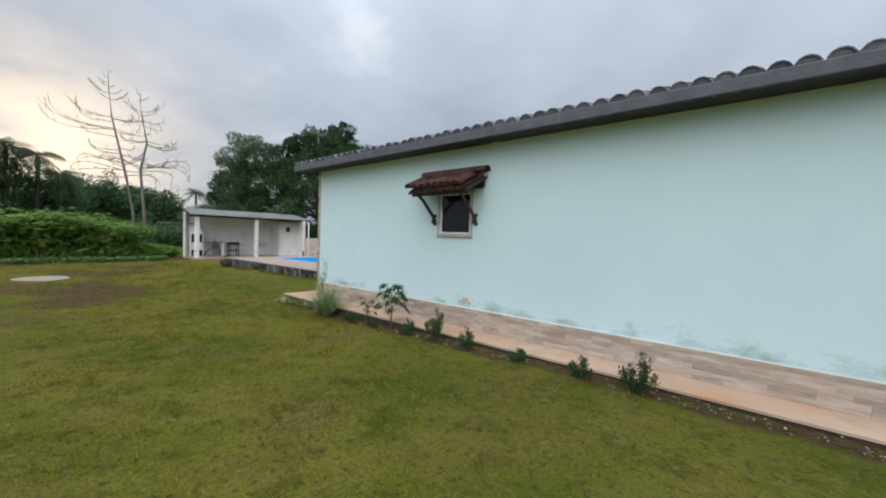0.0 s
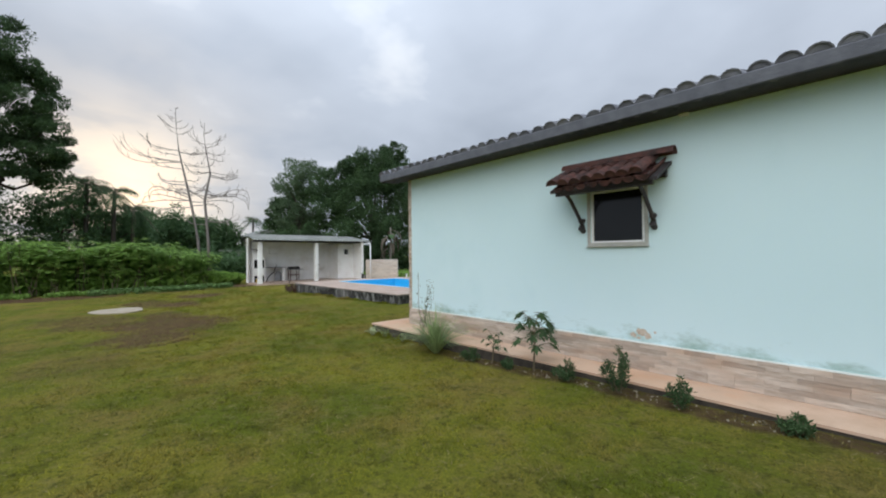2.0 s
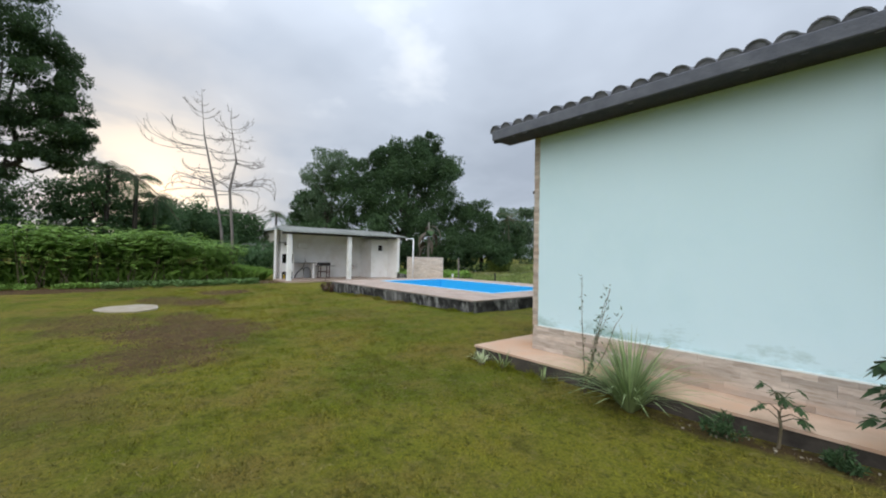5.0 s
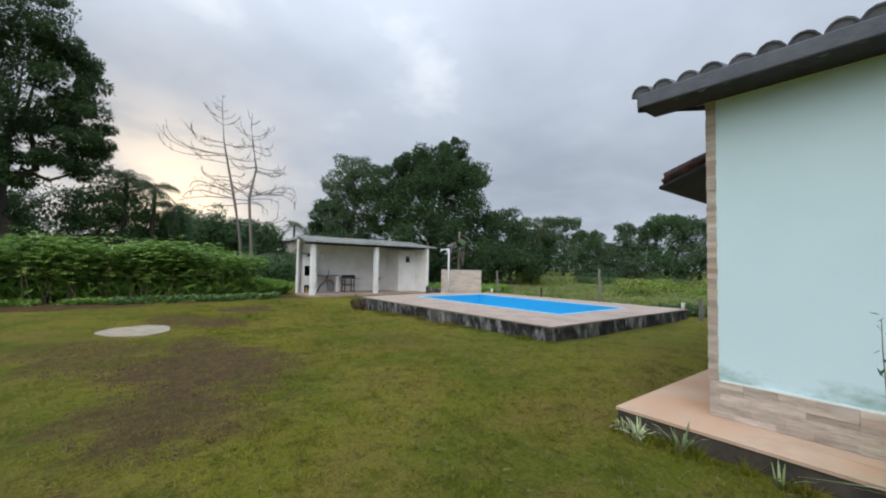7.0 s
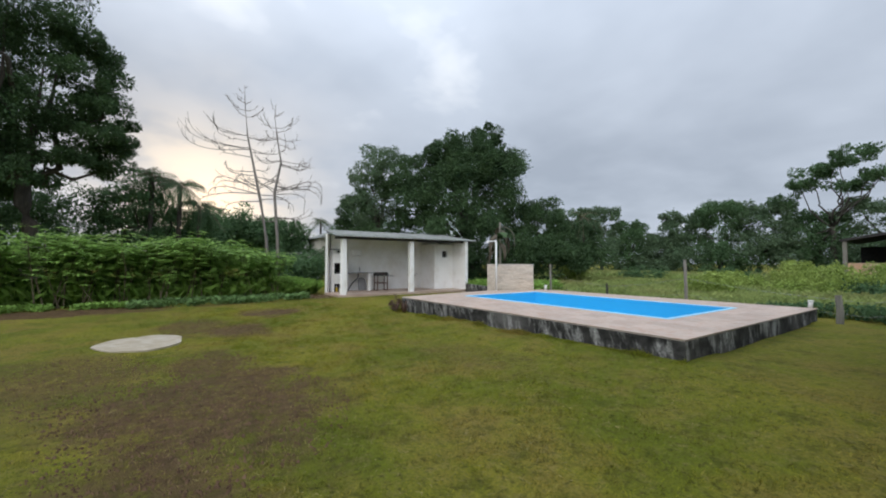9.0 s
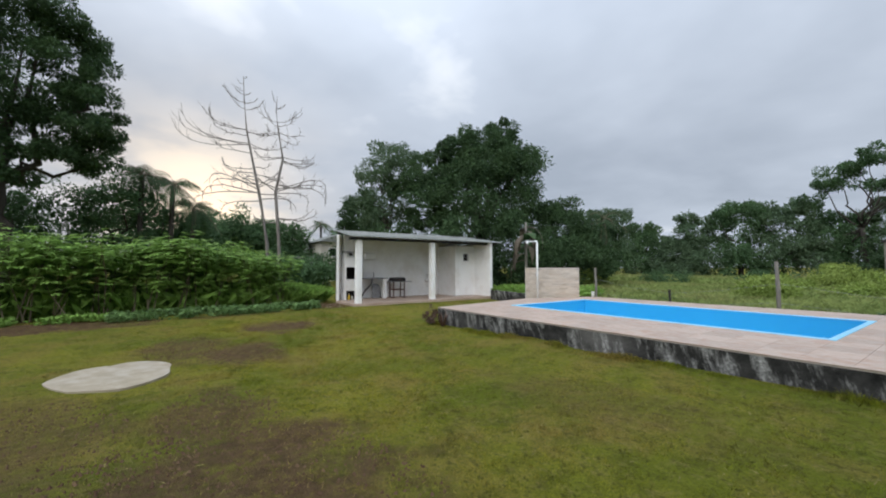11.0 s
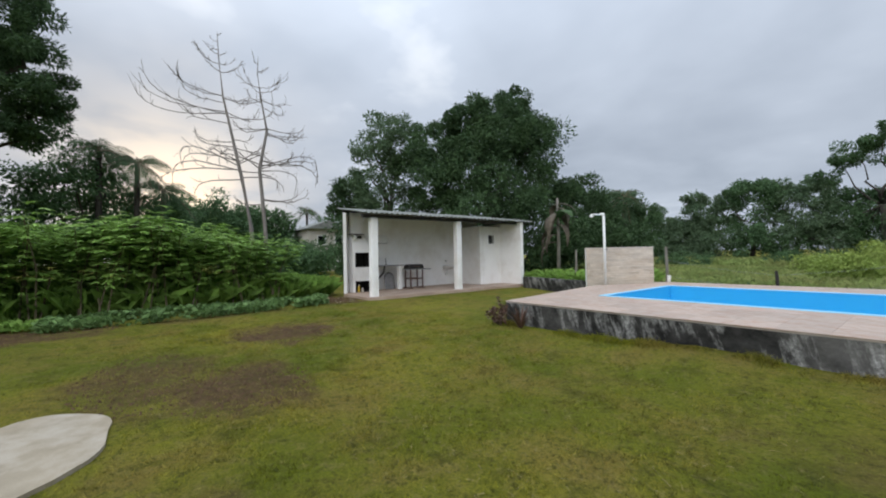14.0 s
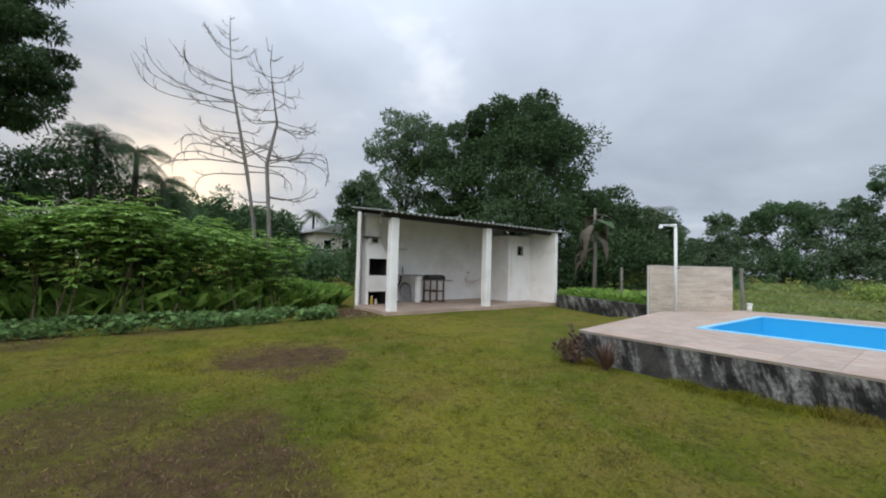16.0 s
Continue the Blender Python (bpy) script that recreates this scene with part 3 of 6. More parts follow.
def build_house():
    house = thing("house", (0, 0, 0), "single-storey house with pale aqua painted walls and weathered dark tile roof", "house", kind="structure")
    roof_z = 3.27
    wtop = roof_z + (WY - 5.05) * PITCH
    bm = wall_with_hole(bmesh.new(), WX, HX1, 0.0, wtop, WY, WY + 0.18, -4.22, -3.54, 1.76, 2.46)
    part("south_wall", bm, M_wall, house)
    # gabled west and east walls
    ridge_y = (WY + HY1) / 2
    rz = wtop + (ridge_y - WY) * PITCH
    for name, xa, xb in (("west_wall", WX, WX + 0.18), ("east_wall", HX1 - 0.18, HX1)):
        bm = bmesh.new()
        prof = ((WY + 0.18, 0.0), (HY1 - 0.18, 0.0), (HY1 - 0.18, wtop), (ridge_y, rz - 0.02), (WY + 0.18, wtop))
        a, b = [bm.verts.new((xa, y, z)) for y, z in prof], [bm.verts.new((xb, y, z)) for y, z in prof]
        bm.faces.new(a), bm.faces.new(list(reversed(b)))
        for i in range(5):
            k = (i + 1) % 5
            bm.faces.new((a[i], a[k], b[k], b[i]))
        part(name, bm, M_wall, house)
    part("north_wall", boxed(WX, HY1 - 0.18, 0.0, HX1, HY1, wtop), M_wall, house)
    part("room_floor", boxed(WX + 0.18, WY + 0.18, 0.05, HX1 - 0.18, HY1 - 0.18, 0.2), M_floor, house)
    # roof boards and fascia
    roof = part("roof_deck", roof_slab(5.07, 3.25, ridge_y), M_darkwood, house, "dark timber roof deck under tiles")
    roof2 = part("north_roof_deck", roof_slab(HY1 + 0.34, 3.25, ridge_y), M_darkwood, house)
    tile_roof(roof, WX - 0.46, HX1 + 0.4, 5.04, 3.27, 5, 0.205, M_tile, PITCH, single=1)
    part("eave_board", boxed(WX - 0.50, 4.998, 3.20, HX1 + 0.42, 5.02, 3.338, bevel=0.010), M_eave, house, "weathered grey eave board under the tiles")
    bm = bmesh.new()
    prof = ((5.07, 3.18), (8.9, 3.18 + 3.83 * PITCH), (8.9, 3.31 + 3.83 * PITCH), (5.07, 3.31))
    a, b = [bm.verts.new((WX - 0.525, y, z)) for y, z in prof], [bm.verts.new((WX - 0.502, y, z)) for y, z in prof]
    bm.faces.new(a), bm.faces.new(list(reversed(b)))
    for i in range(4):
        bm.faces.new((a[i], a[(i + 1) % 4], b[(i + 1) % 4], b[i]))
    part("barge_board", bm, M_darkwood, house)
    part("eave_soffit", boxed(WX - 0.50, 5.022, 3.212, HX1, WY - 0.002, 3.24), M_darkwood, house)
    # small vent block under the eave
    part("vent_block", boxed(-3.13, WY - 0.05, 3.18, -3.03, WY - 0.003, 3.25, bevel=0.008), M_frame, house, "small white vent block")
    # stone-look cladding
    plinth = part("plinth", boxed(WX - 0.006, WY - 0.008, 0.0, HX1, WY - 0.003, 0.52), M_grout, house)
    rng = random.Random(4)
    shared = {}
    for r in range(6):
        x, z = WX + 0.005 - rng.random() * 0.25, 0.195 + r * 0.0545
        while x < HX1 - 0.1:
            w = rng.choice((0.24, 0.30, 0.36))
            a, b = max(x, WX - 0.004), x + w - 0.002
            if b - a > 0.05:
                key = (round(b - a, 2), rng.randrange(3))
                if key not in shared:
                    me = bpy.data.meshes.new("strip")
                    bm = boxed(0, -0.016 - 0.003 * key[1], 0, b - a, 0, 0.0535)
                    bm.to_mesh(me), bm.free()
                    me.materials.append(M_stone)
                    shared[key] = me
                t = new("cladding_strip", shared[key])
                t.parent, t.location = plinth, (a, WY - 0.008, z)
            x += w
    part("plinth_trim", boxed(WX + 0.085, WY - 0.024, 0.522, HX1, WY - 0.003, 0.537), M_trim, house, "white painted plinth edge")
    col = part("corner_column", boxed(WX - 0.008, WY - 0.008, 0.53, WX + 0.055, WY + 0.2, wtop - 0.05), M_grout, house)
    meshes = []
    for k in range(4):
        me = bpy.data.meshes.new("strip")
        bm = boxed(-0.006 - 0.0015 * k, -0.006 - 0.0015 * ((k * 3) % 4), 0, 0.068 + 0.002 * k, 0.22, 0.0485)
        bm.to_mesh(me), bm.free()
        me.materials.append(M_stone)
        meshes.append(me)
    for r in range(55):
        t = new("cladding_strip", rng.choice(meshes))
        t.parent, t.location = col, (WX - 0.008, WY - 0.008, 0.53 + r * 0.05)
    # window
    win = part("window", frame_ring(-4.268, -3.492, 1.728, 2.505, 0.040, WY - 0.02, WY + 0.02), M_sill, house, "window with stone surround and dark glass")
    part("window_frame", frame_ring(-4.222, -3.538, 1.762, 2.458, 0.028, WY + 0.002, WY + 0.05), M_frame, win, "white aluminium frame")
    part("pane", boxed(-4.20, WY + 0.03, 1.785, -3.56, WY + 0.036, 2.435), M_glass, win, "dark window glass")
    part("window_sill", boxed(-4.28, WY - 0.040, 1.708, -3.48, WY - 0.003, 1.726, bevel=0.005), M_sill, win)
    # tiled awning over the window on timber brackets
    aw = part("awning", awning_frame(), M_darkwood, house, "small red clay tile awning on dark timber brackets")
    tile_roof(aw, -4.47, -3.27, 4.87, 2.465, 2, 0.150, M_redtile, 0.52, seed=8, single=2, size=0.80)
    ridge = barrel(1.40, 0.085, 0.085)
    t = part("ridge_tile", ridge, M_redtile, aw, "mortared clay ridge tile")
    t.matrix_basis = pose(-3.16, 5.325, 2.775, 0, 0, 90)
    for x in (-4.33, -3.42):
        part("bracket", tubes([(((x, 5.40, 1.98), (x, 5.30, 2.10), (x, 5.08, 2.32), (x, 4.96, 2.40)), (0.026, 0.026, 0.026, 0.024))], 6), M_darkwood, aw)
        part("bracket_foot", tubes([(((x, 5.41, 1.93), (x, 5.34, 1.97), (x, 5.34, 2.06), (x, 5.41, 2.08)), (0.034, 0.042, 0.040, 0.03))], 8), M_darkwood, aw)
    # lean-to porch roof on the west wall
    porch = part("porch_roof", porch_deck(), M_darkwood, house, "lean-to porch roof with red tiles")
    tile_roof(porch, 0.12, 5.4, 0.0, 0.0, 3, 0.205, M_redtile, 0.38, rot=pose(-9.22, 12.1, 2.775, 0, 0, -90), seed=3, single=1)
    # peeled paint above the plinth
    rng = random.Random(6)
    for cxp, czp, rp in ((-3.60, 0.66, 0.055), (-3.69, 0.61, 0.035), (-3.52, 0.62, 0.04), (-3.63, 0.58, 0.022), (-3.44, 0.67, 0.016)):
        bm = bmesh.new()
        ring = []
        for k in range(14):
            w = 2 * math.pi * k / 14
            r = rp * rng.uniform(0.55, 1.15)
            ring.append((cxp + 1.15 * r * math.cos(w), czp + r * math.sin(w)))
        f0, f1 = [bm.verts.new((x, WY - 0.001, z)) for x, z in ring], [bm.verts.new((x, WY - 0.003, z)) for x, z in ring]
        bm.faces.new(f0), bm.faces.new(list(reversed(f1)))
        for k in range(14):
            bm.faces.new((f0[k], f0[(k + 1) % 14], f1[(k + 1) % 14], f1[k]))
        part("peeled_patch", bm, M_peel, house, "fleck of peeled paint showing tan plaster")



def roof_slab(eave_y, z, ridge_y):
    bm = bmesh.new()
    x0, x1 = WX - 0.5, HX1 + 0.45
    zr = z + abs(ridge_y - eave_y) * PITCH
    prof = ((eave_y, z), (ridge_y, zr), (ridge_y, zr + 0.045), (eave_y, z + 0.045))
    a, b = [bm.verts.new((x0, y, zz)) for y, zz in prof], [bm.verts.new((x1, y, zz)) for y, zz in prof]
    bm.faces.new(a), bm.faces.new(list(reversed(b)))
    for i in range(4):
        bm.faces.new((a[i], a[(i + 1) % 4], b[(i + 1) % 4], b[i]))
    return bm


def frame_ring(x0, x1, z0, z1, w, y0, y1):
    bm = bmesh.new()
    for a in ((x0, z0, x1, z0 + w), (x0, z1 - w, x1, z1), (x0, z0 + w, x0 + w, z1 - w), (x1 - w, z0 + w, x1, z1 - w)):
        box(bm, a[0], y0, a[1], a[2], y1, a[3], bevel=0.003)
    return bm


def awning_frame():
    bm = bmesh.new()
    x0, x1 = -4.54, -3.22
    prof = ((4.92, 2.42), (5.40, 2.66), (5.40, 2.70), (4.92, 2.46))
    a, b = [bm.verts.new((x0, y, z)) for y, z in prof], [bm.verts.new((x1, y, z)) for y, z in prof]
    bm.faces.new(a), bm.faces.new(list(reversed(b)))
    for i in range(4):
        bm.faces.new((a[i], a[(i + 1) % 4], b[(i + 1) % 4], b[i]))
    box(bm, x0 + 0.06, 4.95, 2.385, x1 - 0.06, 5.0, 2.43)
    box(bm, x0 + 0.05, 5.345, 2.52, x1 - 0.05, 5.405, 2.63)
    return bm


def porch_deck():
    bm = bmesh.new()
    prof = ((-9.22, 2.66), (WX, 3.04), (WX, 3.08), (-9.22, 2.70))
    a, b = [bm.verts.new((x, 6.62, z)) for x, z in prof], [bm.verts.new((x, 12.2, z)) for x, z in prof]
    bm.faces.new(a), bm.faces.new(list(reversed(b)))
    for i in range(4):
        bm.faces.new((a[i], a[(i + 1) % 4], b[(i + 1) % 4], b[i]))
    return bm


build_house()

# path round the house
walkway = tagged(new("pavement", None), "salmon coloured concrete path along the house wall", "path", kind="structure")
part("path_top", prism(((-8.90, 4.86), (HX1, 4.86), (HX1, WY - 0.01), (WX - 0.01, WY - 0.01), (WX - 0.01, 12.8), (-8.90, 12.8)), 0.165, 0.192), M_walk, walkway)
part("path_edge", prism(((-8.885, 4.875), (HX1, 4.875), (HX1, WY - 0.01), (WX - 0.01, WY - 0.01), (WX - 0.01, 12.8), (-8.885, 12.8)), -0.25, 0.165), M_kerb, walkway, "dark concrete edge")

# ---- pool ----
DECK = ((-19.67, 7.45), (-11.56, 7.45), (-11.56, 14.05), (-19.45, 13.75), (-20.3, 11.5))
PX0, PX1, PY0, PY1, DZ = -18.85, -12.65, 9.30, 12.50, 0.42


def edge_planes(poly, inset=0.0):
    out = []
    for i, (x, y) in enumerate(poly):
        x2, y2 = poly[(i + 1) % len(poly)]
        n = Vector((y2 - y, x - x2)).normalized()
        out.append((n.x, n.y, n.x * x + n.y * y - inset))
    return out


def build_pool():
    pool = thing("swimming_pool", (-15.6, 10.8, 0.0), "raised rectangular swimming pool with bright blue lining and beige tiled deck", "pool", kind="structure")
    inv = Matrix.Translation(pool.location).inverted()

    def own(name, geom, material, parent=pool, label=""):
        ob = part(name, geom, material, parent, label)
        if parent is pool:
            ob.matrix_parent_inverse = inv
        return ob

    planes = edge_planes(DECK)
    far = ((-25, 5), (-5, 5), (-5, 20), (-25, 20))
    zones = (((0, 1, PY0),), ((0, -1, -PY1),), ((1, 0, PX0), (0, -1, -PY0), (0, 1, PY1)), ((-1, 0, -PX1), (0, -1, -PY0), (0, 1, PY1)))
    for z in zones:
        poly = clip_poly(list(far), list(planes) + list(z))
        own("deck_wall", prism(poly, -0.45, 0.39), M_mould, label="cement deck side with black mould and white drips")
    for z in zones:
        poly = clip_poly(list(far), edge_planes(DECK, 0.004) + list(z))
        own("deck_bed", prism(poly, 0.39, 0.408), M_grout)
    bm = bmesh.new()
    for a in ((PX0, PY0, PX0 + 0.06, PY1), (PX1 - 0.06, PY0, PX1, PY1), (PX0 + 0.06, PY0, PX1 - 0.06, PY0 + 0.06), (PX0 + 0.06, PY1 - 0.06, PX1 - 0.06, PY1)):
        box(bm, a[0], a[1], -1.15, a[2], a[3], 0.405)
    box(bm, PX0 + 0.06, PY0 + 0.06, -1.2, PX1 - 0.06, PY1 - 0.06, -1.0)
    own("pool_shell", bm, M_blue, label="bright blue pool lining")
    bm = bmesh.new()
    for a in ((PX0 - 0.02, PY0 - 0.02, PX0 + 0.07, PY1 + 0.02), (PX1 - 0.07, PY0 - 0.02, PX1 + 0.02, PY1 + 0.02), (PX0 + 0.07, PY0 - 0.02, PX1 - 0.07, PY0 + 0.07), (PX0 + 0.07, PY1 - 0.07, PX1 - 0.07, PY1 + 0.02)):
        box(bm, a[0], a[1], 0.406, a[2], a[3], DZ + 0.012, bevel=0.006)
    own("coping", bm, M_blue2, label="pale blue pool rim")
    deck = own("tiled_deck", prism(clip_poly(list(far), edge_planes(DECK, 0.3) + [(0, 1, PY0 - 0.3)]), 0.4085, 0.410), M_grout, label="beige stone-look deck tiles")
    sx, sy = (PX1 - PX0) / 14, (PY1 - PY0) / 7
    whole = {}
    for i in range(-5, 18):
        for j in range(-6, 13):
            if 0 <= i < 14 and 0 <= j < 7:
                continue
            x, y = PX0 + i * sx, PY0 + j * sy
            g = 0.0015
            sq = [(x + g, y + g), (x + sx - g, y + g), (x + sx - g, y + sy - g), (x + g, y + sy - g)]
            cut = clip_poly(sq, edge_planes(DECK, -0.012))
            if not cut:
                continue
            if cut == sq:
                if "t" not in whole:
                    me = bpy.data.meshes.new("deck_tile")
                    bm = boxed(0, 0, 0.411, sx - 2 * g, sy - 2 * g, DZ, bevel=0.0)
                    bm.to_mesh(me), bm.free()
                    me.materials.append(M_deck)
                    whole["t"] = me
                t = new("deck_tile", whole["t"])
                t.location = (x + g, y + g, 0)
            else:
                t = part("deck_tile", prism(cut, 0.411, DZ), M_deck)
            t.parent = deck


build_pool()


def build_shower():
    w = thing("shower_wall", (-20.73, 11.87, 0.0), "low free-standing shower wall clad in cream stone tiles", "wall")
    ang = math.degrees(math.atan2(13.15 - 11.87, -19.49 + 20.73))
    L = math.hypot(13.15 - 11.87, -19.49 + 20.73)
    w.matrix_basis = pose(-20.73, 11.87, 0.0, 0, 0, ang)
    part("wall_core", boxed(0.0, 0.0, -0.1, L, 0.14, 1.40), M_white, w)
    part("wall_cap", boxed(-0.01, -0.012, 1.40, L + 0.01, 0.152, 1.425, bevel=0.006), M_grout, w)
    rng = random.Random(9)
    shared = {}
    for r in range(20):
        x = -0.13 * (r % 2) - 0.05 * (r % 3)
        while x < L:
            a, b = max(x, 0.0), min(x + 0.29, L)
            key = (round(b - a, 3), rng.randrange(3))
            if b - a > 0.02:
                if key not in shared:
                    me = bpy.data.meshes.new("wall_tile")
                    bm = boxed(0, -0.010 - 0.004 * key[1], 0, b - a - 0.003, -0.001, 0.0705)
                    bm.to_mesh(me), bm.free()
                    me.materials.append(M_cream_tile)
                    shared[key] = me
                t = new("wall_tile", shared[key])
                t.parent, t.location = w, (a, 0, -0.05 + r * 0.0725)
            x += 0.29
    s = thing("outdoor_shower", (-20.14, 11.80, DZ), "white plastic pipe outdoor shower standing on the deck", "shower")
    part("riser_pipe", tubes([(((0, 0, 0), (0, 0, 1.86)), (0.034, 0.034))], 10), M_pvc, s, smoothed=True)
    part("elbow", tubes([(((0, 0, 1.85), (0, 0, 1.88), (-0.05, -0.06, 1.89)), (0.04, 0.04, 0.034))], 10), M_pvc, s, smoothed=True)
    part("shower_arm", tubes([(((-0.03, -0.04, 1.88), (-0.20, -0.26, 1.885)), (0.022, 0.02))], 8), M_pvc, s, smoothed=True)
    part("shower_head", tubes([(((-0.2, -0.26, 1.90), (-0.2, -0.26, 1.87), (-0.2, -0.26, 1.82)), (0.02, 0.03, 0.055))], 10), M_pvc, s)
    part("tap", tubes([(((0.03, 0, 0.95), (0.09, -0.02, 0.95)), (0.018, 0.024))], 8), M_wire, s)


M_cream_tile = mat("cream_stone_tile", (0.45, 0.385, 0.315), (0.60, 0.53, 0.445), 12.0, 0.75, 0.3, 50, (0.42, 0.33, 0.25), 3.5, 0.6, (0.5, 0.5, 2.0), rnd=0.12)
build_shower()
for at in ((-11.66, 13.98), (-19.30, 13.62)):
    p = thing("pipe_stub", (*at, DZ), "short white plastic pipe stub on the deck corner", "pipe", "pipe stubs")
    part("stub", tubes([(((0, 0, 0), (0.01, 0, 0.15)), (0.045, 0.045))], 10), M_pvc, p, smoothed=True)
    part("collar", tubes([(((0.01, 0, 0.15), (0.01, 0, 0.19)), (0.058, 0.058))], 10), M_pvc, p, smoothed=True)

# ---- shed ----
SF = 0.09


def build_shed():
    s = thing("pool_shed", (0, 0, 0), "open-fronted white masonry shed with corrugated roof and square posts", "shed", kind="structure")
    part("floor_slab", prism(((-26.92, 7.40), (-25.08, 7.40), (-25.08, 14.30), (-27.75, 14.30), (-27.75, 7.86)), -0.2, SF), M_floor, s, "worn red-brown cement floor")
    part("back_wall", boxed(-27.75, 8.0, SF, -27.60, 14.15, 2.90), M_white, s)
    part("side_wall", prism(((-27.75, 7.86), (-26.90, 7.40), (-26.88, 7.50), (-27.75, 7.998)), -0.1, 2.80), M_white, s, "white wall with stained foot")
    part("side_wall", boxed(-27.75, 14.15, SF, -25.05, 14.30, 2.58), M_white, s)
    for y0 in (7.56, 10.92):
        part("post", boxed(-25.40, y0, -0.15, -25.18, y0 + 0.22, 2.50, bevel=0.015), M_white, s, "square white painted post")
    part("closet_side_wall", boxed(-27.60, 12.98, SF, -26.32, 13.10, 2.46), M_white, s)
    bm = bmesh.new()
    for a in ((12.98, SF, 13.44, 2.46), (13.80, SF, 14.15, 2.46), (13.44, SF, 13.80, 1.74), (13.44, 2.12, 13.80, 2.46)):
        box(bm, -26.32, a[0], a[1], -26.20, a[2], a[3])
    front = part("closet_front_wall", bm, M_white, s)
    part("vent_frame", side_ring(13.43, 13.81, 1.73, 2.13, 0.03, -26.205, -26.185), M_frame, front)
    for k in range(5):
        part("vent_slat", boxed(-26.29, 13.46, 1.78 + k * 0.07, -26.23, 13.78, 1.79 + k * 0.07), M_grey, front)
    # Added black sheet that paints the dark of the closet behind the slats.
    part("vent_back", boxed(-26.34, 13.40, 1.70, -26.325, 13.84, 2.16), M_soot_shade, front)
    part("door_leaf", boxed(-26.205, 13.14, SF + 0.01, -26.185, 13.40, 2.10, bevel=0.004), M_white, front, "white painted narrow door leaf")
    part("front_beam", boxed(-25.36, 7.30, 2.50, -25.22, 14.72, 2.60), M_darkwood, s)
    part("back_beam", boxed(-27.72, 7.72, 2.90, -27.60, 14.72, 2.99), M_darkwood, s)
    # corrugated sheets, front edge lower
    X0, Z0, X1, Z1 = -24.95, 2.57, -27.98, 3.03
    sheet_w = 1.08
    for i in range(7):
        verts, faces = [], []
        n = 49
        for k in range(n):
            y = k / (n - 1) * (sheet_w + 0.08)
            d = 0.026 * math.sin(2 * math.pi * y / 0.177)
            for x, z in ((X0, Z0), (X1, Z1)):
                skew = 0.44 * (1 - k / (n - 1)) if i == 0 and x == X1 else 0.0
                for t in (0.035, 0.027):
                    verts.append((x, y + skew, z + d + t + 0.004 * (i % 2)))
        for k in range(n - 1):
            a, b = 4 * k, 4 * k + 4
            faces += [(a, b, b + 2, a + 2), (a + 1, a + 3, b + 3, b + 1), (a, a + 1, b + 1, b), (a + 2, b + 2, b + 3, a + 3)]
        r = part("roof_sheet", mesh_of(verts, faces), M_fibro, s, smoothed=False)
        r.location = (0, 7.22 + i * sheet_w, 0.012)


def side_ring(y0, y1, z0, z1, w, x0, x1):
    bm = bmesh.new()
    for a in ((y0, z0, y1, z0 + w), (y0, z1 - w, y1, z1), (y0, z0 + w, y0 + w, z1 - w), (y1 - w, z0 + w, y1, z1 - w)):
        box(bm, x0, a[0], a[1], x1, a[2], a[3])
    return bm


build_shed()


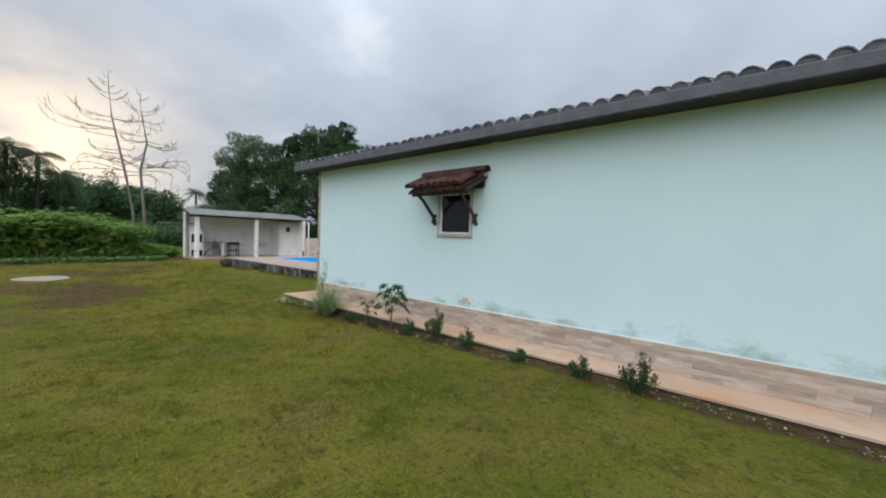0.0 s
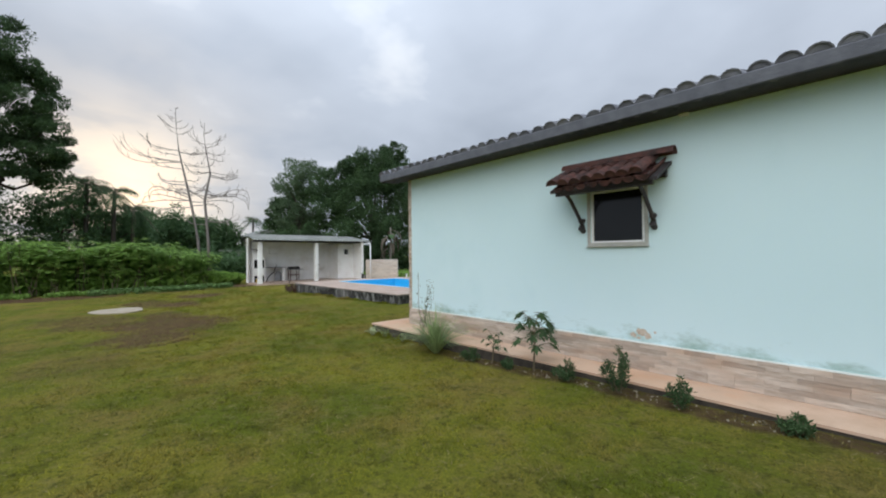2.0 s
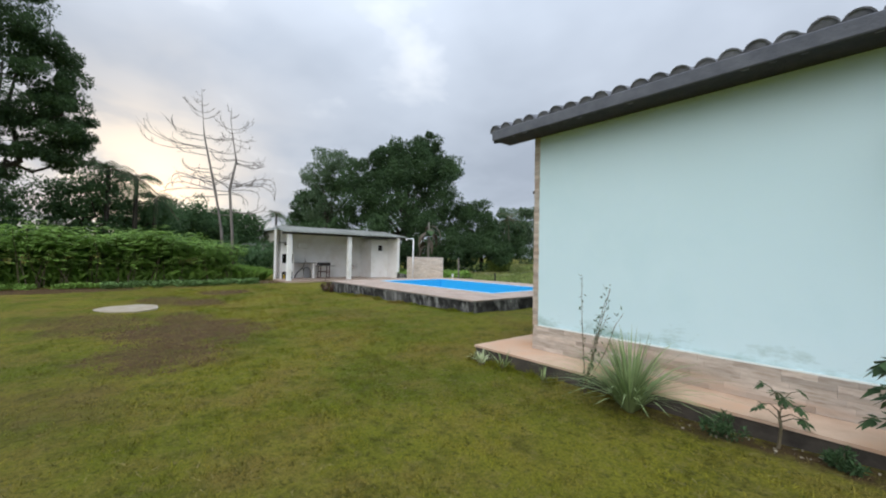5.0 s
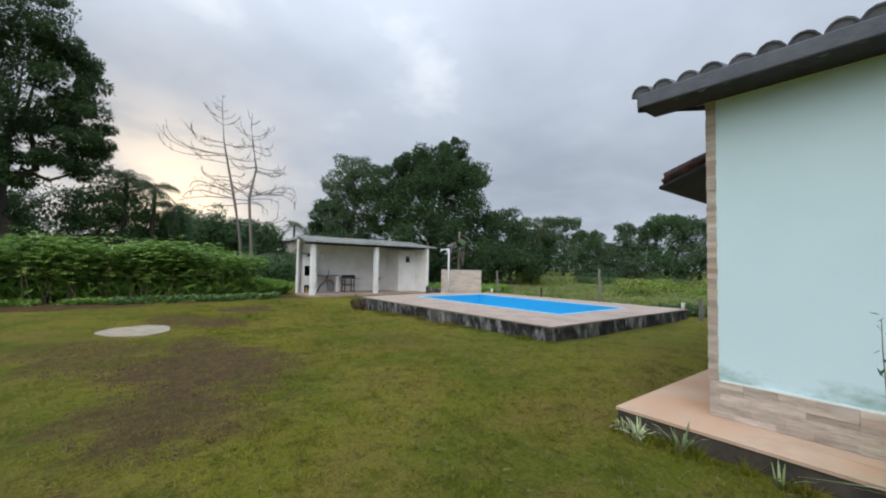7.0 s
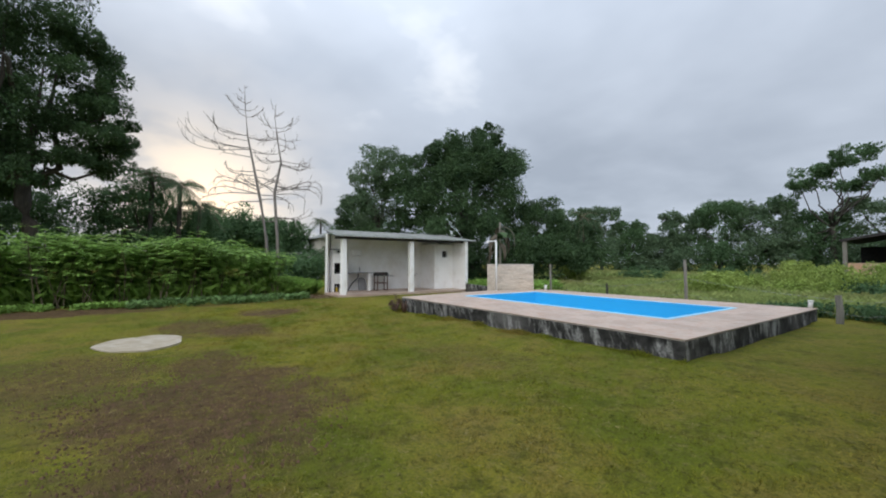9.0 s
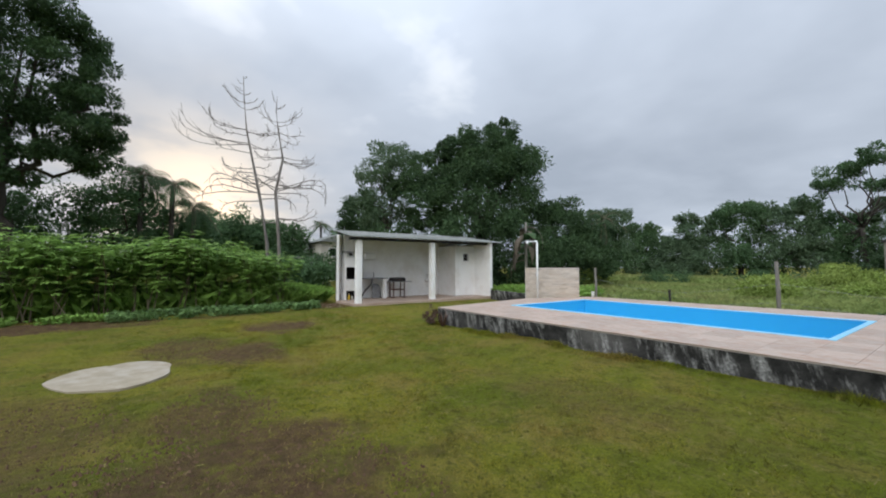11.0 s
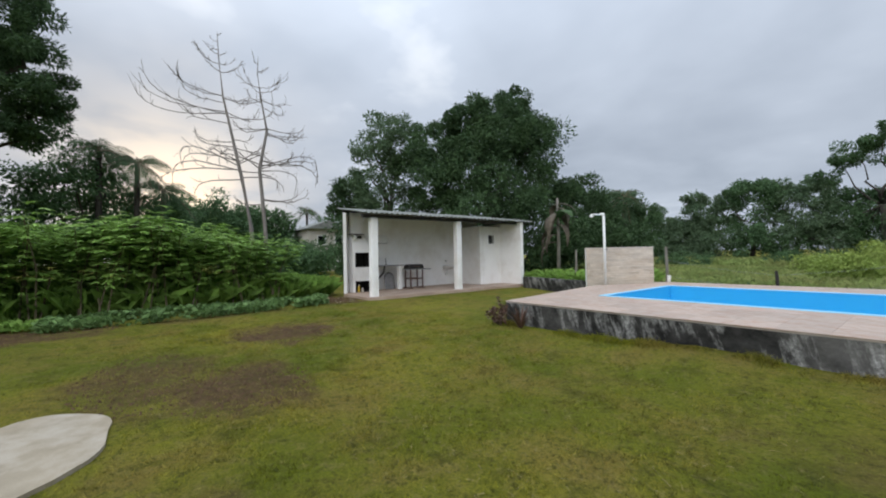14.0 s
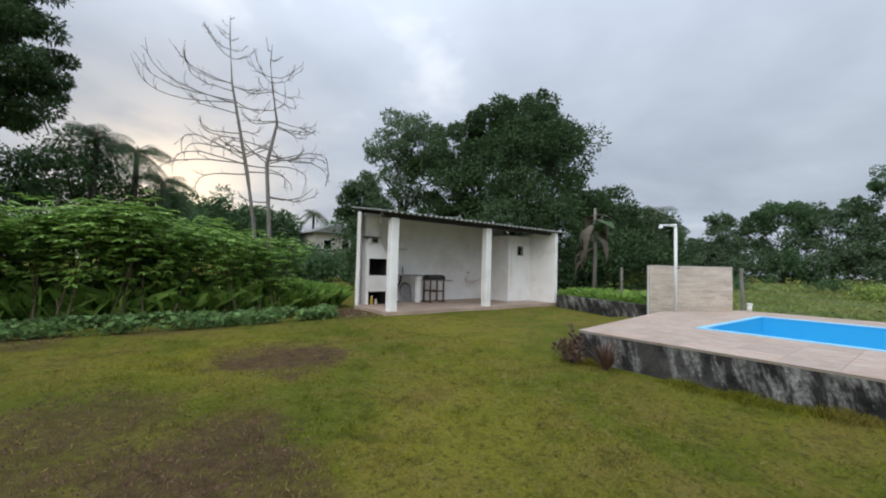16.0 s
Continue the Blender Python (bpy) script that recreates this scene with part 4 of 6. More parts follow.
def build_shed_things():
    # brick barbecue in the corner
    b = thing("barbecue", (-27.25, 8.05, SF), "white-painted brick barbecue with black fire opening and hood", "barbecue")
    o = Matrix.Translation(b.location).inverted()

    def add(name, geom, material, parent=b, label=""):
        ob = part(name, geom, material, parent, label)
        ob.matrix_parent_inverse = o
        return ob

    x0, x1, y0, y1 = -27.58, -26.98, 7.79, 8.52
    bm = bmesh.new()
    for a in ((y0, SF, y0 + 0.08, 1.46), (y1 - 0.06, SF, y1, 1.46), (y0 + 0.08, 0.50, y1 - 0.06, 0.94)):
        box(bm, x0, a[0], a[1], x1 - 0.02, a[2], a[3])
    add("body", bm, M_white)
    # Grimy black in the firebox; in the wood niche it paints the recess's shade.
    for name, za, zb in (("wood_niche", SF + 0.01, 0.47), ("firebox", 0.945, 1.455)):
        bm = bmesh.new()
        box(bm, x0 + 0.01, y0 + 0.082, za, x0 + 0.05, y1 - 0.062, zb)
        box(bm, x0 + 0.05, y0 + 0.082, za, x1 - 0.03, y0 + 0.10, zb)
        box(bm, x0 + 0.05, y1 - 0.08, za, x1 - 0.03, y1 - 0.062, zb)
        box(bm, x0 + 0.05, y0 + 0.10, za, x1 - 0.03, y1 - 0.08, za + 0.015)
        box(bm, x0 + 0.05, y0 + 0.10, zb - 0.015, x1 - 0.03, y1 - 0.08, zb)
        add(name, bm, M_soot_shade, label="black lining, sooty in the firebox, painted shade in the niche")
    bm = bmesh.new()
    lo = ((x0, y0, 1.46), (x1 - 0.02, y0, 1.46), (x1 - 0.02, y1, 1.46), (x0, y1, 1.46))
    hi = ((x0, y0 + 0.05, 2.15), (x0 + 0.32, y0 + 0.05, 2.15), (x0 + 0.32, y1 - 0.22, 2.15), (x0, y1 - 0.22, 2.15))
    a, c = [bm.verts.new(p) for p in lo], [bm.verts.new(p) for p in hi]
    bm.faces.new(list(reversed(a))), bm.faces.new(c)
    for i in range(4):
        bm.faces.new((a[i], a[(i + 1) % 4], c[(i + 1) % 4], c[i]))
    add("hood", bm, M_white)
    add("chimney", boxed(x0, y0 + 0.06, 2.15, x0 + 0.30, y1 - 0.24, 2.76), M_white)
    add("shelf", boxed(x0 + 0.02, y0 + 0.12, 0.475, x1 + 0.03, y1 - 0.06, 0.505), M_white)
    for r in range(8):
        for k in range(4):
            yy = y0 + 0.02 + k * 0.235 - 0.115 * (r % 2)
            a0, a1 = max(yy, y0), min(yy + 0.225, y1)
            if a1 - a0 > 0.03 and r * 0.056 + 0.52 < 0.93:
                t = part("brick", boxed(x1 - 0.02, a0, 0.51 + r * 0.056, x1 - 0.002, a1, 0.56 + r * 0.056), M_white, b)
                t.matrix_parent_inverse = o
    g = thing("fire_grate", (-27.3, 8.15, 0.94), "black iron grate inside the barbecue", "grate")
    for k in range(7):
        part("bar", boxed(-0.2 + k * 0.07, -0.2, 0.0, -0.185 + k * 0.07, 0.25, 0.02), M_black, g)
    # little bracket shelf with lamp on the hood
    w = thing("wall_lamp", (-27.20, 7.98, 1.95), "small dark bracket lamp on the barbecue hood", "lamp")
    part("bracket", boxed(-0.10, -0.22, 0.14, 0.16, 0.26, 0.165), M_black, w)
    part("shade", tubes([(((0.06, -0.05, 0.13), (0.06, -0.05, -0.02)), (0.05, 0.065))], 10), M_cer, w)
    part("lamp_box", boxed(-0.1, 0.08, 0.0, 0.10, 0.20, 0.10), M_black, w)
    # counter
    c = thing("counter", (-27.27, 9.2, SF), "grey stone counter on white masonry leg", "counter")
    oc = Matrix.Translation(c.location).inverted()
    for name, geom, material in (("worktop", boxed(-27.60, 8.54, 0.95, -26.93, 9.78, 0.99, bevel=0.005), M_slate), ("leg", boxed(-27.12, 9.60, SF, -26.98, 9.73, 0.95), M_white)):
        part(name, geom, material, c).matrix_parent_inverse = oc
    t = thing("tap", (-27.50, 9.36, 0.99), "dark upright tap on the stone counter", "tap")
    part("spout", tubes([(((0, 0, 0), (0.0, -0.02, 0.14), (0.05, -0.05, 0.24)), (0.016, 0.014, 0.013))], 7), M_black, t)
    p = thing("drain_pipe", (-27.3, 8.6, SF), "dark drain pipe slanting under the counter", "pipe")
    part("pipe", tubes([(((0.1, 0.02, 0.02), (-0.1, 0.25, 0.30), (-0.15, 0.62, 0.62), (-0.15, 0.66, 0.86)), (0.03, 0.03, 0.03, 0.03))], 8), M_black, p)
    # arched board
    a = thing("arched_board", (-27.35, 9.40, SF), "dark arched wooden board leaning under the counter", "board")
    bm = bmesh.new()
    pts = [(-0.19, 0.0), (0.19, 0.0)] + [(0.19 * math.cos(w), 0.42 + 0.19 * math.sin(w)) for w in np.linspace(0, math.pi, 11)]
    f0, f1 = [bm.verts.new((0.02 - z * 0.15, y, z)) for y, z in pts], [bm.verts.new((0.055 - z * 0.15, y, z)) for y, z in pts]
    bm.faces.new(list(reversed(f0))), bm.faces.new(f1)
    for i in range(len(pts)):
        k = (i + 1) % len(pts)
        bm.faces.new((f0[i], f0[k], f1[k], f1[i]))
    part("board", bm, M_slate, a)
    part("rim", tubes([([(0.04 - z * 0.15, y, z) for y, z in pts[1:]], [0.022] * (len(pts) - 1))], 6), M_black, a)
    # charcoal grill on its stand
    g = thing("grill_stand", (-27.0, 10.27, SF), "dark charcoal grill with side shelf on brown wooden stand", "grill")
    for y in (-0.27, 0.27):
        for x in (-0.18, 0.18):
            part("leg", boxed(x - 0.02, y - 0.022, 0.0, x + 0.02, y + 0.022, 0.70), M_rust, g)
        part("foot", boxed(-0.26, y - 0.05, 0.0, 0.26, y + 0.05, 0.035), M_rust, g)
    for x in (-0.18, 0.18):
        part("stretcher", boxed(x - 0.02, -0.25, 0.34, x + 0.02, 0.25, 0.39), M_rust, g)
    part("shelf", boxed(-0.24, -0.42, 0.70, 0.24, 0.62, 0.73, bevel=0.004), M_slate, g)
    verts, faces = [], []
    n = 9
    for yy in (-0.33, 0.33):
        for k in range(n):
            w = math.pi * k / (n - 1)
            verts.append((0.2 * math.cos(w), yy, 0.735 + 0.17 * math.sin(w) ** 0.7))
    for k in range(n - 1):
        faces.append((k, k + 1, n + k + 1, n + k))
    faces += [list(range(n)), list(reversed(range(n, 2 * n))), (0, n, 2 * n - 1, n - 1)]
    lid = part("lid", mesh_of(verts, faces), M_black, g, "black rounded grill lid")
    part("handle", tubes([(((0.2, -0.1, 0.82), (0.24, -0.1, 0.82), (0.24, 0.1, 0.82), (0.2, 0.1, 0.82)), (0.01,) * 4)], 6), M_rust, lid)
    # wash basin on the back wall
    s = thing("wash_basin", (-27.60, 12.25, 0.72), "white ceramic wash basin fixed to the back wall", "basin")
    bm = bmesh.new()
    rings = []
    for z, rx, ry in ((0.0, 0.16, 0.14), (0.10, 0.30, 0.24), (0.17, 0.34, 0.27), (0.17, 0.30, 0.23), (0.06, 0.2, 0.15)):
        rings.append([bm.verts.new((0.01 + rx + rx * 0.98 * math.cos(w), ry * math.sin(w), z)) for w in np.linspace(0, 2 * math.pi, 17)[:-1]])
    for r0, r1 in zip(rings, rings[1:]):
        for k in range(16):
            bm.faces.new((r0[k], r0[(k + 1) % 16], r1[(k + 1) % 16], r1[k]))
    bm.faces.new(rings[-1]), bm.faces.new(list(reversed(rings[0])))
    part("bowl", bm, M_cer, s, smoothed=True)
    part("trap", tubes([(((0.14, 0, 0.0), (0.14, 0, -0.14), (0.08, 0, -0.2), (0.0, 0, -0.2)), (0.03, 0.03, 0.03, 0.03))], 8), M_pvc, s)
    part("tap", tubes([(((0.0, 0, 0.36), (0.08, 0, 0.36), (0.1, 0, 0.32)), (0.015, 0.015, 0.012))], 7), M_wire, s)
    # white plastic tub hung on the wall
    h = thing("hanging_tub", (-27.60, 9.16, 1.80), "white plastic tub hung on the wall above the counter", "tub")
    bm = boxed(0.005, -0.26, 0.0, 0.22, 0.26, 0.30, bevel=0.05)
    for v in bm.verts:
        v.co.x *= 1.0 - 0.35 * max(0.0, v.co.z / 0.3)
    part("tub", bm, M_cer, h)
    part("rim", boxed(0.004, -0.28, 0.0, 0.235, 0.28, 0.025, bevel=0.008), M_cer, h)
    lamp = thing("ceiling_bulb", (-26.6, 8.0, 2.62), "bare white bulb holder under the shed roof", "lamp")
    part("holder", tubes([(((0, 0, 0.2), (0, 0, 0.0), (0, 0, -0.04)), (0.012, 0.014, 0.03))], 8), M_cer, lamp)
    part("bulb", tubes([(((0, 0, -0.04), (0, 0, -0.07), (0, 0, -0.11), (0, 0, -0.13)), (0.02, 0.035, 0.03, 0.01))], 10), M_cer, lamp, smoothed=True)
    for i, (y, m, hgt, lab) in enumerate(((8.00, M_yellow, 0.26, "yellow plastic bottle in the wood store"), (8.14, M_cream, 0.16, "cream plastic jar in the wood store"))):
        e = thing("bottle", (-27.03, y, SF), lab, "bottle")
        part("body", tubes([(((0, 0, 0), (0, 0, hgt * 0.7), (0, 0, hgt * 0.85)), (0.04, 0.04, 0.018))], 10), m, e)
        part("cap", tubes([(((0, 0, hgt * 0.85), (0, 0, hgt)), (0.02, 0.02))], 8), M_cer, e)


build_shed_things()

# low mouldy garden wall beside the shed
lw = tagged(part("garden_wall", prism(((-24.85, 14.0), (-21.3, 13.0), (-21.26, 13.15), (-24.81, 14.15)), -0.1, 0.40), M_mould), "low dark mouldy garden wall beside the shed", "wall", kind="structure")

# concrete slab in the lawn
def build_slab():
    rng = random.Random(2)
    pts = []
    for k in range(40):
        a = 2 * math.pi * k / 40
        r = 1 + 0.05 * math.sin(3 * a + 0.5) + 0.03 * math.sin(7 * a) + rng.uniform(-0.015, 0.015)
        pts.append((-18.95 + 0.86 * r * math.cos(a), 1.12 + 0.72 * r * math.sin(a)))
    zz = float(gz(-18.95, 1.1))
    s = part("concrete_slab", prism(pts, zz - 0.2, zz + 0.016), M_slabc)
    tagged(s, "rough pale round concrete slab set in the lawn", "slab")


build_slab()


# ---- fence ----
def build_fence():
    f = thing("wire_fence", (-14.5, 14.2, 0.1), "old post and wire fence behind the pool", "fence", kind="structure")
    inv = Matrix.Translation(f.location).inverted()
    posts = [(-11.16, 13.92, 0.76, 0.07, M_post), (-10.30, 14.25, 0.80, 0.06, M_darkwood), (-14.48, 14.22, 1.58, 0.05, M_post), (-19.62, 14.3, 1.42, 0.045, M_post), (-6.9, 14.5, 1.2, 0.055, M_post), (-17.1, 14.3, 0.75, 0.04, M_darkwood)]
    for x, y, h, r, m in posts:
        z = float(gz(x, y)) - 0.1
        p = part("post", tubes([(((x, y, z), (x + 0.01, y, z + (h - z) * 0.5), (x - 0.015, y + 0.01, h)), (r, r * 0.95, r * 0.85))], 7), m, f)
        p.matrix_parent_inverse = inv
    xs = sorted(p[:3] for p in posts)
    for a, b in zip(xs, xs[1:]):
        for t in (0.45, 0.85):
            za, zb = t * min(a[2], 1.2), t * min(b[2], 1.2)
            mid = ((a[0] + b[0]) / 2, (a[1] + b[1]) / 2, (za + zb) / 2 - 0.05)
            w = part("wire", tubes([(((a[0], a[1], za), mid, (b[0], b[1], zb)), (0.003, 0.003, 0.003))], 4), M_wire, f)
            w.matrix_parent_inverse = inv


build_fence()


# ---- trees ----
def clumps_in(ells, rng):
    cs, rs = [], []
    for (cx_, cy_, cz_), (rx, ry, rz), n, cr in ells:
        for _ in range(n):
            d = rng.normal(size=3)
            d /= np.linalg.norm(d)
            r = (0.35 + 0.65 * rng.random() ** 0.45) * (1.0 + 0.10 * rng.normal())
            cs.append((cx_ + d[0] * r * rx, cy_ + d[1] * r * ry, max(0.4, cz_ + d[2] * r * rz)))
            rs.append(cr * (0.6 + 0.8 * rng.random()))
    return cs, rs


def limb(a, b, r0, r1, rng, n=5, wob=0.12):
    a, b = Vector(a), Vector(b)
    L = (b - a).length
    pts = [a.lerp(b, k / (n - 1)) + (Vector(rng.normal(size=3)) * wob * L * 0.25 * math.sin(math.pi * k / (n - 1))) for k in range(n)]
    return pts, [r0 + (r1 - r0) * k / (n - 1) for k in range(n)]


def tree(name, base, ells, per, leaf, material, label, seed, trunk_r=0.25, fork=0.35, limbs=9, bark=None, group="", droop=0.3):
    """A leafy tree: tapered trunk, limbs that reach into the clumps, and a crown of separate leaves."""
    rng = np.random.default_rng(seed)
    x, y = base
    z = float(gz(x, y))
    t = thing(name, (x, y, z), label, "tree", group)
    inv = Matrix.Translation((x, y, z)).inverted()
    cs, rs = clumps_in(ells, rng)
    top = max(c[2] for c in cs)
    fz = z + (top - z) * fork
    cxm, cym = np.mean([c[0] for c in cs]), np.mean([c[1] for c in cs])
    fk = Vector((x + (cxm - x) * 0.4, y + (cym - y) * 0.4, fz))
    o = part("trunk", tubes([limb((x, y, z - 0.1), fk, trunk_r * 1.25, trunk_r * 0.8, rng, 6, 0.06)], 9), bark or M_bark, t, smoothed=True)
    o.matrix_parent_inverse = inv
    pick = rng.choice(len(cs), min(limbs, len(cs)), replace=False)
    for k in pick:
        o = part("limb", tubes([limb(fk, cs[k], trunk_r * 0.5, trunk_r * 0.08, rng, 6, 0.3)], 6), bark or M_bark, t, smoothed=True)
        o.matrix_parent_inverse = inv
    o = part("crown", leaves(cs, rs, per, leaf[0], leaf[1], rng, droop), material, t)
    o.matrix_parent_inverse = inv
    return t


def ell(x, y, z, rx, ry, rz, n, cr):
    return ((x, y, z), (rx, ry, rz), n, cr)


tree("mango_tree", (-32.0, 20.0), [ell(-32.0, 19.8, 6.2, 4.2, 5.2, 3.6, 130, 0.75), ell(-32.0, 20.7, 9.0, 2.8, 3.6, 2.0, 70, 0.6), ell(-32.0, 21.5, 11.1, 1.0, 1.1, 1.0, 14, 0.42), ell(-31.8, 17.4, 9.6, 1.5, 1.2, 0.9, 14, 0.45), ell(-31.9, 23.6, 9.2, 1.2, 0.9, 1.0, 14, 0.45), ell(-33.2, 15.9, 6.3, 2.2, 1.9, 2.6, 34, 0.55), ell(-31.4, 18.6, 3.0, 4.6, 5.6, 2.3, 60, 0.8)], 330, (0.20, 0.075), M_leafd, "large dense dark green mango tree behind the shed", 11, 0.38, 0.25, 12)
tree("light_leaved_tree", (-36.2, 14.2), [ell(-35.9, 14.0, 8.2, 1.6, 1.6, 2.0, 34, 0.5), ell(-35.4, 15.6, 7.4, 1.5, 1.5, 2.6, 26, 0.5), ell(-35.6, 13.6, 5.4, 1.5, 1.5, 1.6, 16, 0.5)], 190, (0.20, 0.07), M_leaff, "slender tree with airy grey-green crown behind the shed", 12, 0.17, 0.4, 9)
tree("spreading_tree", (-29.3, 25.8), [ell(-29.6, 25.0, 3.9, 2.4, 2.3, 2.5, 60, 0.6), ell(-28.6, 27.9, 2.9, 2.4, 2.0, 2.1, 34, 0.65), ell(-27.4, 23.6, 1.8, 2.6, 2.4, 1.4, 26, 0.65)], 280, (0.22, 0.085), M_leafd, "rounded dark green tree beside the mango tree", 13, 0.22, 0.3, 9)
tree("background_thicket", (-34.5, 13.2), [ell(-34.5, 13.4, 2.2, 2.4, 3.0, 2.0, 26, 0.8), ell(-31.5, 16.0, 1.6, 2.2, 2.6, 1.6, 18, 0.8)], 240, (0.22, 0.09), M_leafd, "dark thicket growing close behind the shed", 14, 0.1, 0.3, 5)
tree("garden_thicket", (-29.0, 19.0), [ell(-29.0, 18.6, 1.7, 1.8, 2.2, 1.5, 26, 0.55), ell(-27.6, 20.8, 2.0, 1.8, 2.0, 1.7, 26, 0.55), ell(-30.5, 16.6, 1.4, 1.4, 1.8, 1.2, 18, 0.5)], 230, (0.20, 0.08), M_leafd, "dark thicket growing between the shed and the field", 17, 0.08, 0.3, 6)
SX = -40.0
tree("big_shade_tree", (SX, -4.7), [ell(SX, -5.6, 15.2, 3.6, 3.4, 2.0, 60, 0.7), ell(SX, -3.2, 13.9, 2.4, 1.7, 1.0, 26, 0.5), ell(SX, -2.7, 12.0, 2.6, 1.9, 0.9, 28, 0.5), ell(SX, -2.3, 10.3, 2.6, 1.7, 0.7, 24, 0.48), ell(SX + 0.5, -1.9, 8.7, 2.2, 1.4, 0.6, 20, 0.45), ell(SX, -2.6, 7.3, 2.4, 1.9, 0.5, 20, 0.42), ell(SX, -5.8, 9.0, 2.6, 2.4, 2.2, 50, 0.6), ell(SX, -6.6, 6.2, 2.8, 2.4, 0.9, 30, 0.55), ell(SX, -7.2, 11.4, 3.6, 3.0, 3.6, 90, 0.75), ell(SX, -8.2, 7.2, 3.2, 2.6, 1.2, 34, 0.6), ell(SX, -11.0, 10.4, 3.4, 3.0, 4.8, 70, 0.8)], 300, (0.20, 0.07), M_leafd, "tall spreading dark shade tree behind the hedge", 15, 0.42, 0.35, 16)
tree("shade_tree", (-38.0, -16.5), [ell(-38.0, -16.5, 9.0, 4.6, 4.8, 5.0, 60, 1.2)], 220, (0.30, 0.11), M_leafd, "dark leafy tree at the edge of the garden", 16, 0.35, 0.35, 10)
# Mid-tone leaves put some haze into the colour of these dark trees.
for i, (x, y, zt, r) in enumerate(((-46.5, -9.5, 5.4, 3.2), (-44.5, -4.4, 7.3, 3.0), (-44.8, -1.0, 8.0, 2.3), (-47.5, -14.0, 6.0, 3.8), (-46.5, 1.6, 7.6, 2.2), (-44.5, -7.0, 6.4, 2.4), (-47.5, 3.6, 6.0, 1.8))):
    tree("undergrowth_tree", (x, y), [ell(x, y, zt * 0.52, r, r, zt * 0.46, 40, 0.9)], 230, (0.24, 0.09), M_leafm, "dense dark green tree behind the hedge", 20 + i, 0.2, 0.35, 6, group="trees behind the hedge")
# The haze on these is painted: lighter leaves than the near dark trees.
for i, (x, y, zt, r) in enumerate(((-72, 6.5, 9.6, 4.4), (-71, 12.5, 8.2, 3.8), (-60, 12.0, 6.0, 2.4), (-58, 21.0, 7.0, 3.0), (-75, 0.5, 9.5, 4.5), (-62, 25.5, 8.5, 4.0), (-68, 9.6, 7.6, 3.0), (-55, 5.6, 7.8, 2.3), (-55.5, 8.2, 8.0, 2.4), (-56, 10.8, 7.6, 2.0), (-56, 13.2, 6.8, 1.8))):
    tree("distant_tree", (x, y), [ell(x, y, zt * 0.52, r, r, zt * 0.38, 44, 0.8)], 150, (0.34, 0.13), M_leafm, "hazy dark tree in the distance", 30 + i, 0.22, 0.4, 5, group="distant trees")
tree("small_dark_tree", (-48.0, 16.6), [ell(-48.0, 17.6, 8.0, 1.5, 1.6, 1.4, 26, 0.5), ell(-47.8, 16.2, 6.4, 1.0, 1.2, 1.2, 14, 0.5), ell(-47.8, 19.0, 6.6, 1.0, 1.2, 1.4, 14, 0.5), ell(-48, 18.4, 4.0, 1.6, 2.0, 2.0, 20, 0.7)], 190, (0.28, 0.10), M_leafd, "small dark tree with tufted crown", 40, 0.15, 0.5, 7)
# trees across the field; the paler leaves have haze put into their colour
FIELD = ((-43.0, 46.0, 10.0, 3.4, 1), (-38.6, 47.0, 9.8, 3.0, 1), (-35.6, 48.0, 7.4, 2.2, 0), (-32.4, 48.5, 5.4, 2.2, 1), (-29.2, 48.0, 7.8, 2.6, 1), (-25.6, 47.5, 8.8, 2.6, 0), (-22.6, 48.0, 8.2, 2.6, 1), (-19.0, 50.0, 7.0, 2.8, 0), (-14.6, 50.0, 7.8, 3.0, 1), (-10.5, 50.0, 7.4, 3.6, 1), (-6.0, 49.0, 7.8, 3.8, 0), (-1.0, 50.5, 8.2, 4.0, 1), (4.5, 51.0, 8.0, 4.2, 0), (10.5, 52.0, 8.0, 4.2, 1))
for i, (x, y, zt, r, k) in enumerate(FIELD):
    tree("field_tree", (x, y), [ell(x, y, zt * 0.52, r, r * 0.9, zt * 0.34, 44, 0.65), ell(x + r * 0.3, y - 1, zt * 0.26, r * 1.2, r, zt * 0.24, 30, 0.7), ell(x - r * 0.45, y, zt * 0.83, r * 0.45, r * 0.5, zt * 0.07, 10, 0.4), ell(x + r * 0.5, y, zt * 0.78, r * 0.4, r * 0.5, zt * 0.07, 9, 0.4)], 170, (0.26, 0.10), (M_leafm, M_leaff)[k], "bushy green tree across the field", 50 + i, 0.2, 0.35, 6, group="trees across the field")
UX, UY = -17.4, 48.5
tree("umbrella_tree", (UX, UY), [ell(UX + 1.2, UY, 10.6, 1.7, 1.5, 0.5, 16, 0.42), ell(UX - 0.6, UY, 9.6, 1.5, 1.4, 0.45, 14, 0.42), ell(UX - 2.2, UY, 8.6, 1.3, 1.3, 0.4, 12, 0.4), ell(UX + 2.6, UY, 8.9, 1.2, 1.3, 0.5, 12, 0.4), ell(UX + 0.8, UY, 8.2, 1.6, 1.3, 0.4, 10, 0.4), ell(UX - 3.4, UY, 7.2, 1.2, 1.2, 0.5, 10, 0.4), ell(UX, UY, 3.0, 3.6, 2.0, 1.6, 22, 0.7)], 190, (0.22, 0.085), M_leafm, "tall flat-crowned tree with open limbs across the field", 70, 0.2, 0.42, 14)


